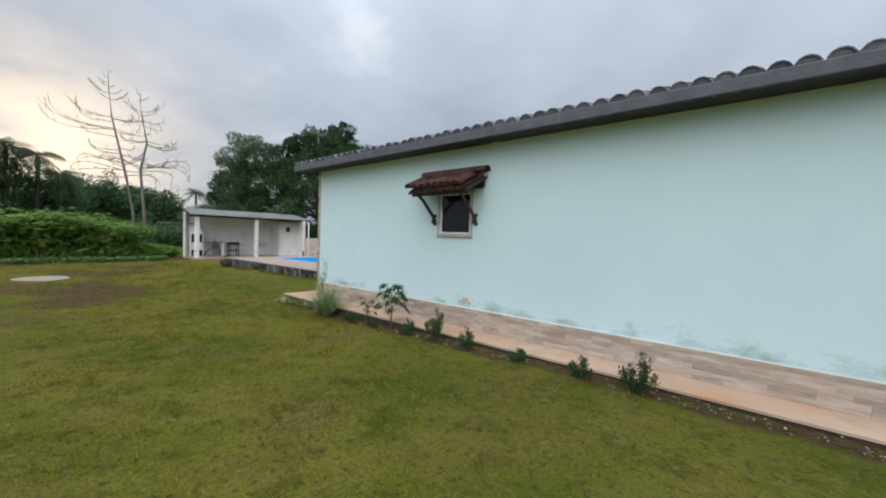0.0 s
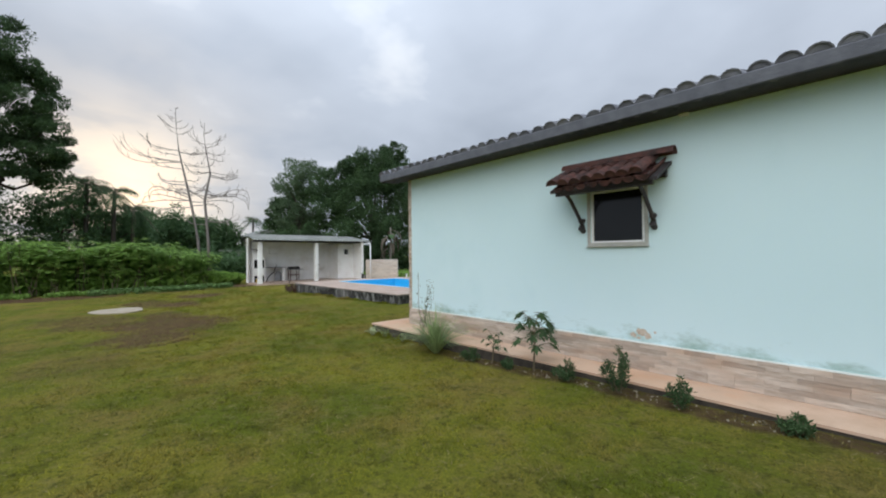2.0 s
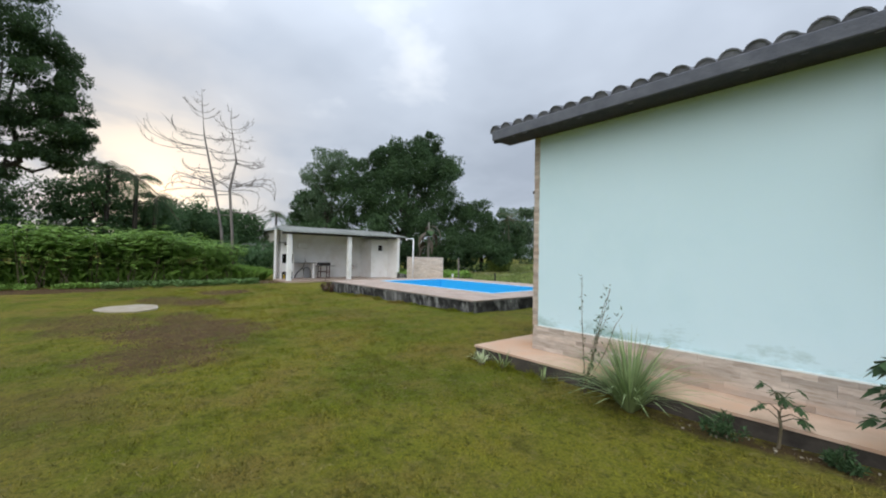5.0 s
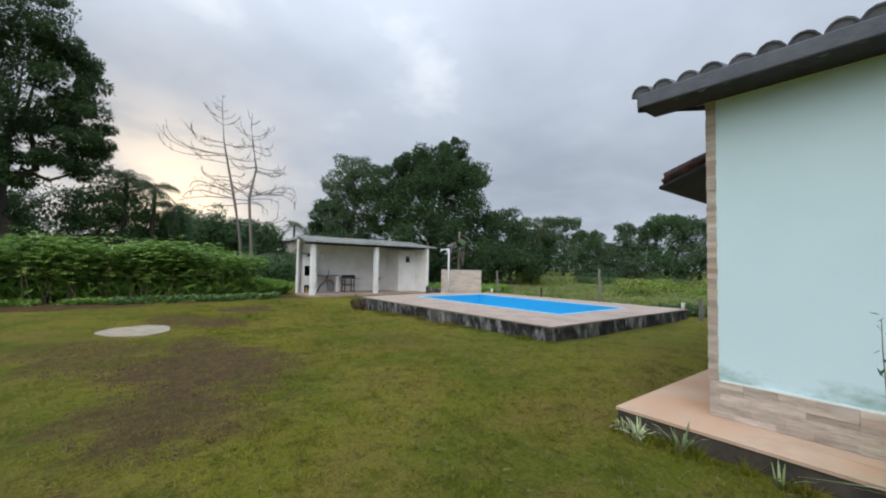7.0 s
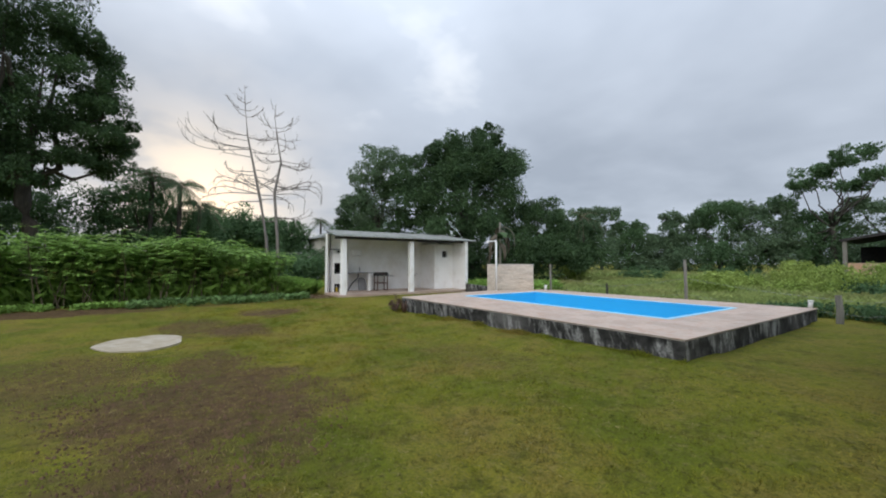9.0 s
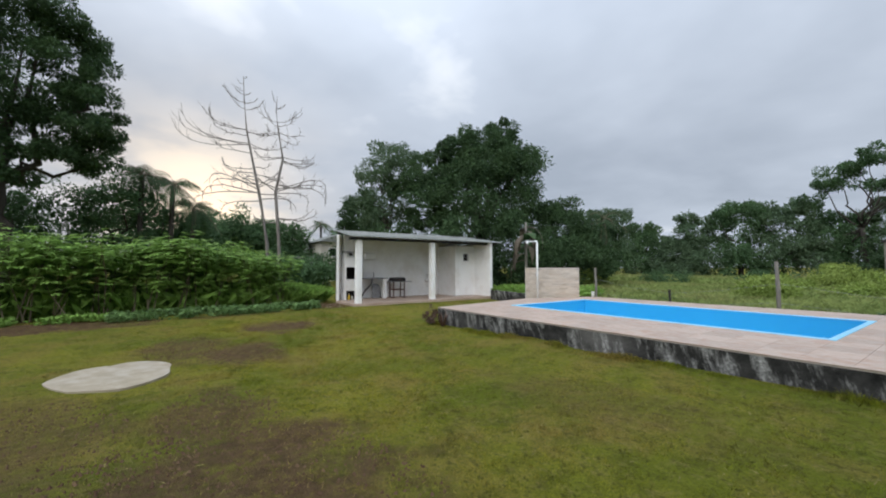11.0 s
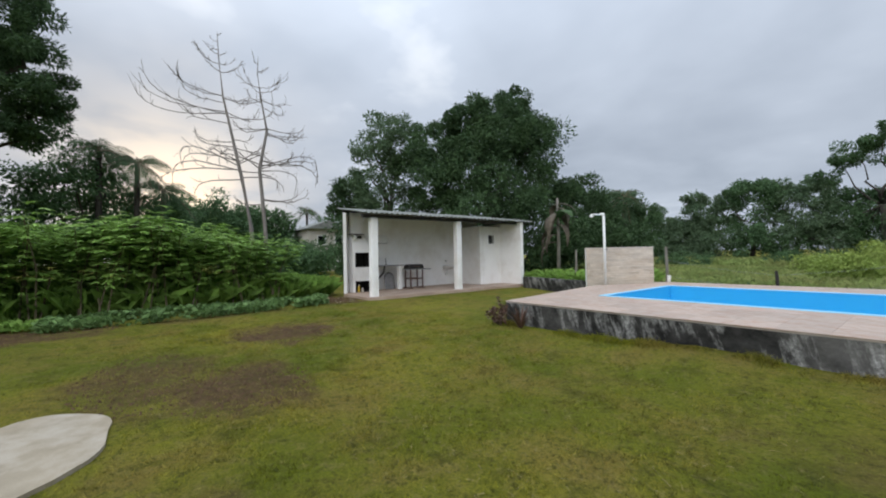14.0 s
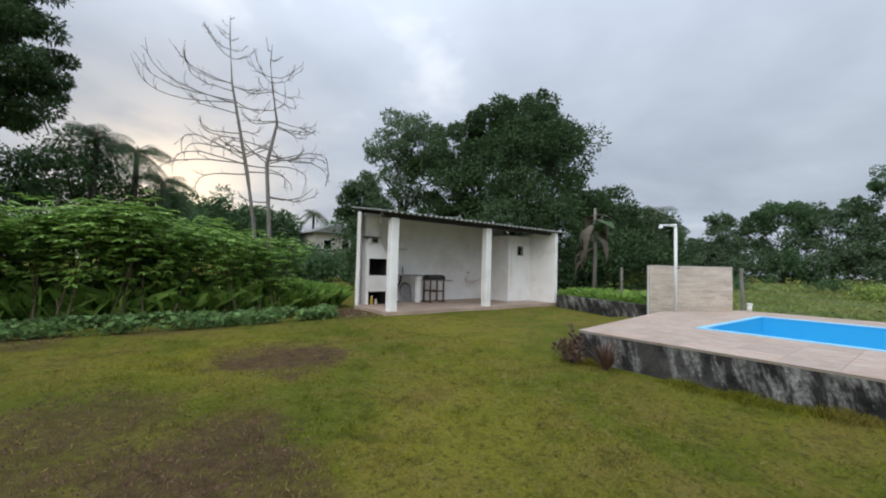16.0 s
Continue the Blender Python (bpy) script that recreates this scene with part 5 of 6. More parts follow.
def bare_tree():
    rng = np.random.default_rng(5)
    t = thing("bare_tree", (-37.5, 7.1, -0.05), "tall leafless pale tree with two slim trunks and curling twigs", "tree")
    inv = Matrix.Translation(t.location).inverted()

    def add(name, runs, s):
        o = part(name, tubes(runs, s), M_pale, t, smoothed=True)
        o.matrix_parent_inverse = inv

    trunks = (((-37.5, 7.0, -0.1), (-37.5, 6.82, 3.0), (-37.6, 6.42, 5.6), (-37.7, 5.96, 8.0), (-37.8, 5.58, 10.0), (-37.9, 5.42, 12.0), (-37.9, 5.36, 13.4)),
              ((-37.4, 7.6, -0.1), (-37.4, 7.5, 3.0), (-37.4, 7.25, 6.2), (-37.4, 7.65, 8.4), (-37.4, 7.35, 10.2), (-37.4, 7.2, 11.4), (-37.4, 7.25, 12.4)))
    for p in trunks:
        add("trunk", [(p, (0.115, 0.105, 0.09, 0.068, 0.048, 0.03, 0.012))], 8)
    # whorls of limbs up each trunk: height share, count, reach, and how the limbs bend
    whorls = ((0, 0.445, 5, 3.4, "arch"), (0, 0.49, 5, 2.6, "arch"), (0, 0.57, 4, 2.0, "sweep"), (0, 0.665, 6, 3.6, "sweep"), (0, 0.745, 5, 3.0, "sweep"), (0, 0.85, 4, 1.7, "up"), (0, 0.91, 3, 0.9, "up"), (0, 0.985, 2, 0.5, "up"),
              (1, 0.36, 3, 2.6, "sweep"), (1, 0.52, 6, 3.6, "arch"), (1, 0.545, 3, 2.4, "sweep"), (1, 0.68, 6, 3.0, "sweep"), (1, 0.79, 4, 2.4, "sweep"), (1, 0.86, 4, 2.4, "up"), (1, 0.95, 3, 0.9, "up"))
    for which, share, count, reach0, bend in whorls:
        p = trunks[which]
        for c in range(count):
            z = p[0][2] + min(0.99, share + rng.uniform(-0.025, 0.025)) * (p[-1][2] - p[0][2])
            k = max(i for i in range(len(p) - 1) if p[i][2] <= z)
            a = Vector(p[k]).lerp(Vector(p[k + 1]), (z - p[k][2]) / (p[k + 1][2] - p[k][2]))
            sg = (-1, 1)[which] * (1 if (c % 5) in (0, 2, 4) else -1)
            reach = reach0 * (0.62 + 0.5 * rng.random()) * (1.0 if sg == (-1, 1)[which] else 0.68)
            dirn = Vector((rng.uniform(-0.75, 0.75), sg, 0)).normalized()
            side = Vector((-dirn.y, dirn.x, 0)) * rng.uniform(-0.3, 0.3)
            rise = rng.uniform(-0.05, 0.36)
            pts, rad = [], []
            for q in range(9):
                f = q / 8
                if bend == "arch":
                    out, h = math.sin(f * 2.0) / math.sin(2.0) if f > 0.9 else math.sin(f * 1.75), rise * 1.6 * math.sin(f * 2.3) - 0.36 * f ** 3
                elif bend == "sweep":
                    out, h = math.sin(f * 1.5), rise * 0.75 * f - 0.10 * math.sin(f * 3.1) + 0.14 * f ** 5
                else:
                    out, h = f * 0.85, 0.35 * f + 0.25 * f * f - 0.1 * math.sin(f * 3.1)
                pts.append(a + (dirn * out + side * f * f + Vector((0, 0, h))) * reach + Vector(rng.normal(size=3)) * 0.025 * min(1.0, 3 * f))
                rad.append(0.034 * (1 - 0.75 * f) * (1.3 - share) + 0.005)
            br = part("branch", tubes([(pts, rad)], 5), M_pale, t, smoothed=True)
            br.matrix_parent_inverse = inv
            for w in range(6 if reach > 1.2 else 3):
                q = 2 + int(rng.integers(0, 6))
                b0 = pts[q]
                tan = (pts[min(q + 1, 8)] - pts[q - 1]).normalized()
                off = Vector((rng.uniform(-0.6, 0.6), rng.uniform(-0.6, 0.6), 0.85 if rng.random() < 0.62 else -0.6))
                ln = min(reach, 1.9) * rng.uniform(0.18, 0.5)
                curl = rng.uniform(0.2, 0.6)
                run = [b0 + (tan * (f - 0.35 * f * f) * 0.9 + off * (0.25 * f + curl * f * f)) * ln for f in (0, 0.25, 0.5, 0.75, 1.0)]
                add("twig", [(run, (0.014, 0.013, 0.011, 0.009, 0.006))], 4)


bare_tree()


def palm(x, y, h, seed, n=24, L=1.9):
    rng = np.random.default_rng(seed)
    t = thing("palm_tree", (x, y, 0), "slim palm tree with drooping feathery fronds", "palm", "palms")
    part("trunk", tubes([(((0, 0, -0.1), (0.1, 0.05, h * 0.5), (0.05, 0.1, h)), (0.2, 0.15, 0.13))], 8), M_bark, t, smoothed=True)
    for k in range(n):
        a = 2 * math.pi * (k + rng.random() * 0.7) / n
        el = rng.uniform(-0.5, 1.45)
        d = Vector((math.cos(a), math.sin(a), 0))
        sd = np.array((-math.sin(a), math.cos(a), 0.0))
        rach = [np.array(Vector((0.05, 0.1, h)) + d * L * f * math.cos(el * 0.6) + Vector((0, 0, L * (math.sin(el) * f - 0.75 * f * f)))) for f in np.linspace(0, 1, 15)]
        qs = []
        for i in range(2, 14):
            ax = rach[i + 1] - rach[i] if i < 14 else rach[i] - rach[i - 1]
            for sg in (-1, 1):
                for dz in (0.0, 0.5):
                    p = rach[i] + (rach[min(i + 1, 14)] - rach[i]) * dz
                    w = 0.55 * math.sin(math.pi * (i + dz) / 15.5) + 0.12
                    tip = p + sg * sd * w * 0.75 + ax * 0.9 + np.array((0, 0, -w * 0.5))
                    qs.append((p, (p + tip) / 2 + ax * 0.16, tip, (p + tip) / 2 - ax * 0.10))
        fr = part("frond", fast_mesh(np.array(qs), 4), M_leafd, t)
        part("rib", tubes([([Vector(r) for r in rach[::2]], np.linspace(0.03, 0.008, 8))], 4), M_stem, fr)


palm(-44.0, 0.2, 7.6, 1)
palm(-44.2, 1.9, 7.2, 2)
palm(-45.0, 3.2, 5.8, 3)
palm(-60.0, 17.4, 6.8, 4, 18, 1.6)
palm(-27.6, 27.4, 4.9, 5, 18, 1.5)


# ---- hedge of tall leafy shrubs ----
def palmate(p, d, size, rng, fingers=6, broad=0.16):
    """A hand-shaped leaf of pointed fingers."""
    d = d / np.linalg.norm(d)
    up = np.array((0, 0, 1.0))
    s = np.cross(d, up)
    s /= np.linalg.norm(s) + 1e-9
    nrm = np.cross(s, d)
    out = []
    for k in range(fingers):
        a = (k / (fingers - 1) - 0.5) * 3.6
        f = d * math.cos(a) + s * math.sin(a)
        f = f - nrm * 0.0 + up * (-0.18)
        w = np.cross(f, up) * size * broad
        L = size * (1 - 0.25 * abs(a) / 1.8)
        out.append((p, p + f * L * 0.55 + w, p + f * L, p + f * L * 0.55 - w))
    return out


def shrub(seed, h=2.3, stems=6, leaf_n=150, size=0.17):
    rng = np.random.default_rng(seed)
    runs, qs = [], []
    for s in range(stems):
        a, r = rng.random() * 6.28, 0.15 + 0.6 * rng.random()
        b = np.array((0.25 * rng.normal(), 0.25 * rng.normal(), 0.0))
        tip = np.array((r * math.cos(a), r * math.sin(a), h * (0.72 + 0.28 * rng.random())))
        mid = (b + tip) / 2 + rng.normal(size=3) * 0.08
        runs.append(((b, mid, tip), (0.022, 0.017, 0.01)))
        for k in range(leaf_n // stems):
            f = 0.34 + 0.66 * rng.random() ** 0.6
            c = b * (1 - f) + tip * f
            dd = rng.normal(size=3)
            dd[2] = abs(dd[2]) * 0.5 - 0.05
            dd /= np.linalg.norm(dd)
            p = c + dd * (0.18 + 0.38 * rng.random())
            qs += palmate(p, np.array((dd[0], dd[1], dd[2] * 0.3 - 0.25)), size * (0.7 + 0.6 * rng.random()), rng)
    return [tubes([r], 5) for r in runs], fast_mesh(np.array(qs), 4)


def build_hedge():
    rng = random.Random(31)
    kinds = []
    for k in range(4):
        st, lf = shrub(100 + k, leaf_n=430, size=0.2)
        for me in st:
            me.materials.append(M_stem)
        lf.materials.append(M_leafb)
        kinds.append((st, lf))
    spots = []
    for row, (x, dy) in enumerate(((-27.0, 1.05), (-28.2, 1.15), (-29.6, 1.3))):
        y = 5.4 - row * 0.3
        while y > -17:
            xx = x + max(0.0, -2.5 - y) * 0.12
            spots.append((xx + rng.uniform(-0.3, 0.3), y + rng.uniform(-0.25, 0.25)))
            y -= dy
    for x, y in spots:
        st, lf = rng.choice(kinds)
        s = thing("hedge_shrub", (x, y, float(gz(x, y))), "tall leafy green shrub with hand-shaped leaves in the hedge", "shrub", "hedge shrubs")
        sc = rng.uniform(0.86, 1.12) * (0.92 if y > 3.5 else 1.0)
        s.matrix_basis = Matrix.Translation((x, y, float(gz(x, y)) - 0.02)) @ Matrix.Rotation(rng.random() * 6.28, 4, "Z") @ Matrix.Scale(sc, 4)
        for me in st:
            new("stem", me).parent = s
        new("foliage", lf).parent = s


build_hedge()


def scatter(name, n, area, length, width, material, label, seed, zoff=0.0, lean=0.45, thick=0.0, cat="plants", patchy=0.0):
    """Upright blades over a rectangle of ground, as one patch."""
    rng = np.random.default_rng(seed)
    x, y = rng.uniform(area[0], area[1], n), rng.uniform(area[2], area[3], n)
    p = np.stack((x, y, gz(x, y) + zoff + thick * rng.random(n)), axis=1)
    d = rng.normal(size=(n, 3)) * lean
    d[:, 2] = 1.0
    d /= np.linalg.norm(d, axis=1)[:, None]
    s = np.cross(d, rng.normal(size=(n, 3)))
    s /= np.linalg.norm(s, axis=1)[:, None]
    if patchy:
        keep = np.array([noise.noise((a * patchy, b * patchy, seed)) for a, b in zip(x, y)]) > -0.12
        p[~keep, 2] -= 2.0
    L = (length * (0.5 + 0.9 * rng.random(n)))[:, None]
    W = (width * (0.6 + 0.8 * rng.random(n)))[:, None]
    bend = rng.normal(size=(n, 3)) * 0.25
    bend[:, 2] = -0.15
    v = np.stack((p - s * W * 0.5, p + s * W * 0.5, p + d * L * 0.6 + s * W * 0.35, p + (d + bend) * L), axis=1)
    o = part(name, fast_mesh(v, 4), material)
    return tagged(o, label, cat, kind="stuff")


scatter("ground_creeper", 9000, (-26.4, -25.3, 0.4, 6.3), 0.09, 0.075, M_leafl, "low creeping plants with pale leaves along the hedge", 1, 0.02, 1.6, 0.20, patchy=1.3)
scatter("ground_creeper", 4500, (-26.6, -25.8, -6.0, 0.6), 0.09, 0.07, M_leafb, "low creeping plants in front of the hedge", 2, 0.02, 1.5, 0.16, patchy=1.3)
scatter("rough_grass", 60000, (-33.5, -27.3, 5.3, 7.1), 0.55, 0.009, M_leafb, "rough tall grass beside the shed", 3, 0.0, 0.35, 0.1, "grass")
scatter("hedge_undergrowth", 80000, (-31.5, -27.2, -17.0, 5.2), 0.62, 0.011, M_leafb, "dense green undergrowth between the hedge shrubs", 8, 0.0, 0.5, 0.3)
scatter("field_weeds", 9000, (-34.0, -2.0, 15.2, 36.0), 0.22, 0.03, M_leafm, "green weeds among the field grass", 9, 0.0, 0.6, 0.1, patchy=0.35)
scatter("field_grass", 90000, (-36.0, 0.0, 14.9, 34.0), 0.34, 0.014, M_field, "tall yellow-green grass in the field behind the fence", 4, 0.0, 0.4, 0.0, "grass")
scatter("far_field_grass", 60000, (-48.0, 12.0, 34.0, 49.0), 0.6, 0.03, M_field, "tall yellow-green scrub across the field", 5, 0.0, 0.4, 0.1, "grass")
scatter("fence_creeper", 9000, (-13.5, -6.0, 14.45, 15.8), 0.11, 0.045, M_leafm, "dark green creeper along the fence", 6, 0.0, 1.2, 0.30, patchy=0.8)
scatter("wall_plants", 14000, (-24.8, -20.6, 14.25, 16.2), 0.34, 0.016, M_leafb, "green leafy plants behind the garden wall", 7, 0.1, 0.7, 0.3)


# ---- lawn blades ----
def build_lawn_blades():
    rng = np.random.default_rng(77)
    n = 420000
    s = rng.random(n)
    px, py = np.interp(s, (0, 1), (0.8, -23.0)), np.interp(s, (0, 1), (0.4, 2.9))
    x = px + rng.normal(size=n) * 0.9 - 1.5
    y = py + 1.6 + rng.normal(size=n) * 2.3
    ok = (y < 7.35) & ~((y > 4.78) & (x > -9.0)) & (y > -5) & ((x + 18.95) ** 2 / 0.8 + (y - 1.12) ** 2 / 0.56 > 1)
    dens = np.ones(n)
    for cx_, cy_, rx, ry, bare in SOIL:
        d = np.sqrt(((x - cx_) / rx) ** 2 + ((y - cy_) / ry) ** 2)
        dens = np.minimum(dens, np.clip((d - 0.45) * 1.2, 1.0 - 0.85 * bare, 1))
    tuft = np.sin(x * 6.1 + 1.7 * np.sin(y * 3.3)) * np.sin(y * 5.3 + 1.9 * np.sin(x * 2.9)) + 0.6 * np.sin(x * 13.0 + y * 9.0) * np.sin(y * 15.0 - x * 7.0)
    dens = dens * np.clip(0.62 + 0.5 * tuft, 0.18, 1.0)
    dens = np.where((np.abs(y - 4.72) < 0.25) & (x > -6.5), 0.25, dens)
    ok &= rng.random(n) < dens
    x, y = x[ok], y[ok]
    n = len(x)
    p = np.stack((x, y, gz(x, y) + 0.018 * np.sin(x * 1.7 + y * 0.9) * np.cos(y * 1.3 - x * 0.4) - 0.006), axis=1)
    d = rng.normal(size=(n, 3)) * 0.75
    d[:, 2] = 0.8
    d /= np.linalg.norm(d, axis=1)[:, None]
    w = np.cross(d, rng.normal(size=(n, 3)))
    w /= np.linalg.norm(w, axis=1)[:, None]
    L = ((0.042 + 0.012 * tuft[ok]) * (0.4 + 1.0 * rng.random(n)))[:, None]
    v = np.stack((p - w * 0.0035, p + w * 0.0035, p + d * L), axis=1)
    o = part("lawn_grass", fast_mesh(v, 3), M_grassb)
    tagged(o, "short mown yellow-green grass blades", "grass", kind="stuff")


build_lawn_blades()


def edge_tufts(name, a, b, n, width, length, label, seed):
    """Longer uncut grass along the foot of a wall or kerb."""
    rng = np.random.default_rng(seed)
    f = rng.random(n)
    x = a[0] + (b[0] - a[0]) * f + rng.normal(size=n) * width * abs(b[1] - a[1]) / (abs(b[0] - a[0]) + abs(b[1] - a[1]))
    y = a[1] + (b[1] - a[1]) * f - np.abs(rng.normal(size=n)) * width * abs(b[0] - a[0]) / (abs(b[0] - a[0]) + abs(b[1] - a[1]))
    grow = 0.55 + 0.6 * np.sin(f * 31.0 + 2.0 * np.sin(f * 13.0)) + 0.3 * np.sin(f * 83.0)
    ok = grow > 0.15
    x, y, grow = x[ok], y[ok], grow[ok]
    n = len(x)
    p = np.stack((x, y, gz(x, y) - 0.01), axis=1)
    d = rng.normal(size=(n, 3)) * 0.45
    d[:, 2] = 0.9
    w = np.cross(d, rng.normal(size=(n, 3)))
    w /= np.linalg.norm(w, axis=1)[:, None]
    L = (length * grow * (0.4 + 0.8 * rng.random(n)))[:, None]
    o = part(name, fast_mesh(np.stack((p - w * 0.004, p + w * 0.004, p + d * L), axis=1), 3), M_grassb)
    tagged(o, label, "grass", kind="stuff")


edge_tufts("wall_foot_grass", (-19.7, 7.42), (-11.5, 7.42), 15000, 0.10, 0.085, "uncut grass along the foot of the pool wall", 41)
edge_tufts("kerb_grass", (-8.9, 4.82), (-6.6, 4.80), 3500, 0.06, 0.10, "uncut grass along the kerb of the path", 43)


scatter("leaf_litter", 420, (-6.2, 2.5, 4.58, 4.84), 0.024, 0.018, M_dry, "dry fallen leaves and chips in the flower bed", 44, 0.004, 3.5, 0.008, "leaf litter")
scatter("shed_litter", 60, (-26.6, -25.0, 6.4, 7.5), 0.05, 0.04, M_dry, "pale scraps on the bare earth beside the shed", 45, 0.004, 3.5, 0.008, "litter")


def build_straw():
    """Dry clippings lying on the turf, and crumbs of earth on the bare patches."""
    rng = np.random.default_rng(91)
    n = 9000
    f = rng.random(n)
    x, y = 1.0 - 25.5 * f + rng.normal(size=n) * 0.8, 0.4 + 2.5 * f + 1.6 + rng.normal(size=n) * 2.0
    ok = (y < 7.2) & ~((y > 4.7) & (x > -9.1)) & ((x + 18.95) ** 2 / 0.8 + (y - 1.12) ** 2 / 0.56 > 1) & (np.sin(x * 1.9 + 2.0 * np.sin(y * 1.1)) + np.sin(y * 2.3 - x * 0.7) > -0.5)
    x, y = x[ok], y[ok]
    n = len(x)
    p = np.stack((x, y, gz(x, y) + 0.018 * np.sin(x * 1.7 + y * 0.9) * np.cos(y * 1.3 - x * 0.4) + 0.012 + 0.02 * rng.random(n)), axis=1)
    a = rng.random(n) * 6.283
    d = np.stack((np.cos(a), np.sin(a), rng.normal(size=n) * 0.25), axis=1)
    w = np.stack((-np.sin(a), np.cos(a), rng.normal(size=n) * 0.3), axis=1) * (0.0015 + 0.002 * rng.random(n))[:, None]
    L = (0.03 + 0.06 * rng.random(n))[:, None]
    o = part("grass_clippings", fast_mesh(np.stack((p - w, p + w, p + d * L), axis=1), 3), M_straw)
    tagged(o, "dry straw-coloured clippings lying on the lawn", "grass", kind="stuff")
    vs = []
    for cx_, cy_, rx, ry, bare in SOIL[:-1]:
        if bare < 0.6:
            continue
        m = int(1500 * rx * ry * bare)
        r, a = np.sqrt(rng.random(m)) * 1.05, rng.random(m) * 6.283
        x, y = cx_ + rx * r * np.cos(a), cy_ + ry * r * np.sin(a)
        z = gz(x, y) + 0.018 * np.sin(x * 1.7 + y * 0.9) * np.cos(y * 1.3 - x * 0.4)
        s = (0.006 + 0.018 * rng.random(m) ** 2)[:, None]
        c = np.stack((x, y, z), axis=1)
        t = c + np.stack((np.zeros(m), np.zeros(m), np.ones(m)), axis=1) * s * 0.9
        e = rng.normal(size=(m, 3)) * 0.4
        corner = [c + s * (np.array((math.cos(k), math.sin(k), -0.2)) + e * 0.5) for k in (0.3, 2.4, 4.5)]
        for k in range(3):
            vs.append(np.stack((corner[k], corner[(k + 1) % 3], t), axis=1))
    o = part("earth_crumbs", fast_mesh(np.concatenate(vs), 3), M_crumb)
    tagged(o, "crumbs of brown earth on the bare patches", "earth", kind="stuff")


M_straw = mat("straw", (0.17, 0.145, 0.05), (0.26, 0.215, 0.09), 3.0, 0.8, 0.0, island=0.35, spec=0.15)
M_crumb = mat("earth_crumb", (0.055, 0.032, 0.02), (0.15, 0.095, 0.06), 6.0, 0.95, 0.0, spec=0.1)
build_straw()


# ---- plants by the house ----
def blades_plant(name, at, n, L, w, material, label, cat, seed, spread=0.6, arch=0.5, group=""):
    """A tuft of arching strap leaves, each of three segments."""
    rng = np.random.default_rng(seed)
    t = thing(name, at, label, cat, group)
    vs, fs = [], []
    for k in range(n):
        a = rng.random() * 6.28
        d = Vector((math.cos(a), math.sin(a), 0))
        s = Vector((-d.y, d.x, 0))
        ln, out = L * rng.uniform(0.6, 1.15), rng.uniform(0.15, 1.0) * spread
        b0 = len(vs)
        for q, f in enumerate((0, 0.35, 0.7, 1.0)):
            c = d * (0.03 + out * ln * f ** 1.3) + Vector((0, 0, ln * (f - arch * out * f * f)))
            ww = w * (1, 1.0, 0.7, 0.08)[q]
            vs += [c - s * ww / 2, c + s * ww / 2]
        for q in range(3):
            i = b0 + 2 * q
            fs.append((i, i + 1, i + 3, i + 2))
    part("foliage", mesh_of(vs, fs), material, t)
    part("root_crown", tubes([(((0, 0, -0.05), (0, 0, 0.05)), (0.06, 0.03))], 7), M_stem, t)
    return t


def bushlet(at, h, w, n, material, label, seed, group="", leaf=(0.048, 0.02)):
    rng = np.random.default_rng(seed)
    t = thing("small_shrub", at, label, "shrub", group)
    runs, cs, rs = [], [], []
    for k in range(9):
        a = 0.7 * k + rng.random() * 0.5
        lean = w * (0.0, 0.35, 0.6, 0.85)[min(k, 3)] * rng.uniform(0.75, 1.15)
        tip = Vector((lean * math.cos(a), lean * math.sin(a), h * (1.0 - 0.55 * lean / max(w, 0.01)) * rng.uniform(0.9, 1.05)))
        runs.append(((Vector((0, 0, -0.03)), Vector((tip.x * 0.7, tip.y * 0.7, tip.z * 0.45)), tip), (0.007, 0.005, 0.003)))
        for f in (0.3, 0.5, 0.7, 0.85, 1.0):
            cs.append(Vector((tip.x * min(1.0, 1.35 * f), tip.y * min(1.0, 1.35 * f), tip.z * f)))
            rs.append((0.03 + 0.10 * w) * (1.15 - 0.5 * f))
    for run in runs:
        part("stem", tubes([run], 5), M_stem, t)
    part("foliage", leaves(cs, rs, n // len(cs), leaf[0], leaf[1], rng, -0.5, 0.2), material, t)


def gp(x, y):
    return (x, y, float(gz(x, y)))


blades_plant("lemongrass_clump", gp(-6.52, 4.60), 360, 0.84, 0.013, M_clump, "large arching clump of grey-green lemongrass beside the path", "grass", 3, 1.12, 0.58)
for i, (x, h, w, lab) in enumerate(((-5.85, 0.20, 0.16, "low dark green shrub in the flower bed"), (-5.15, 0.13, 0.1, "tiny green seedling shrub in the flower bed"), (-4.25, 0.24, 0.17, "small dark green shrub in the flower bed"), (-3.62, 0.52, 0.2, "bushy dark green shrub in the flower bed"), (-3.02, 0.30, 0.13, "slim dark green shrub in the flower bed"), (-2.17, 0.17, 0.12, "small round shrub in the flower bed"), (-1.36, 0.24, 0.15, "small dark green shrub in the flower bed"), (-0.72, 0.40, 0.2, "bushy dark green shrub in the flower bed"))):
    bushlet(gp(x + 0.07, 4.66), h, w, 1300 if h > 0.35 else 800, M_leafd, lab, 60 + i, "flower bed shrubs", (0.036, 0.014))


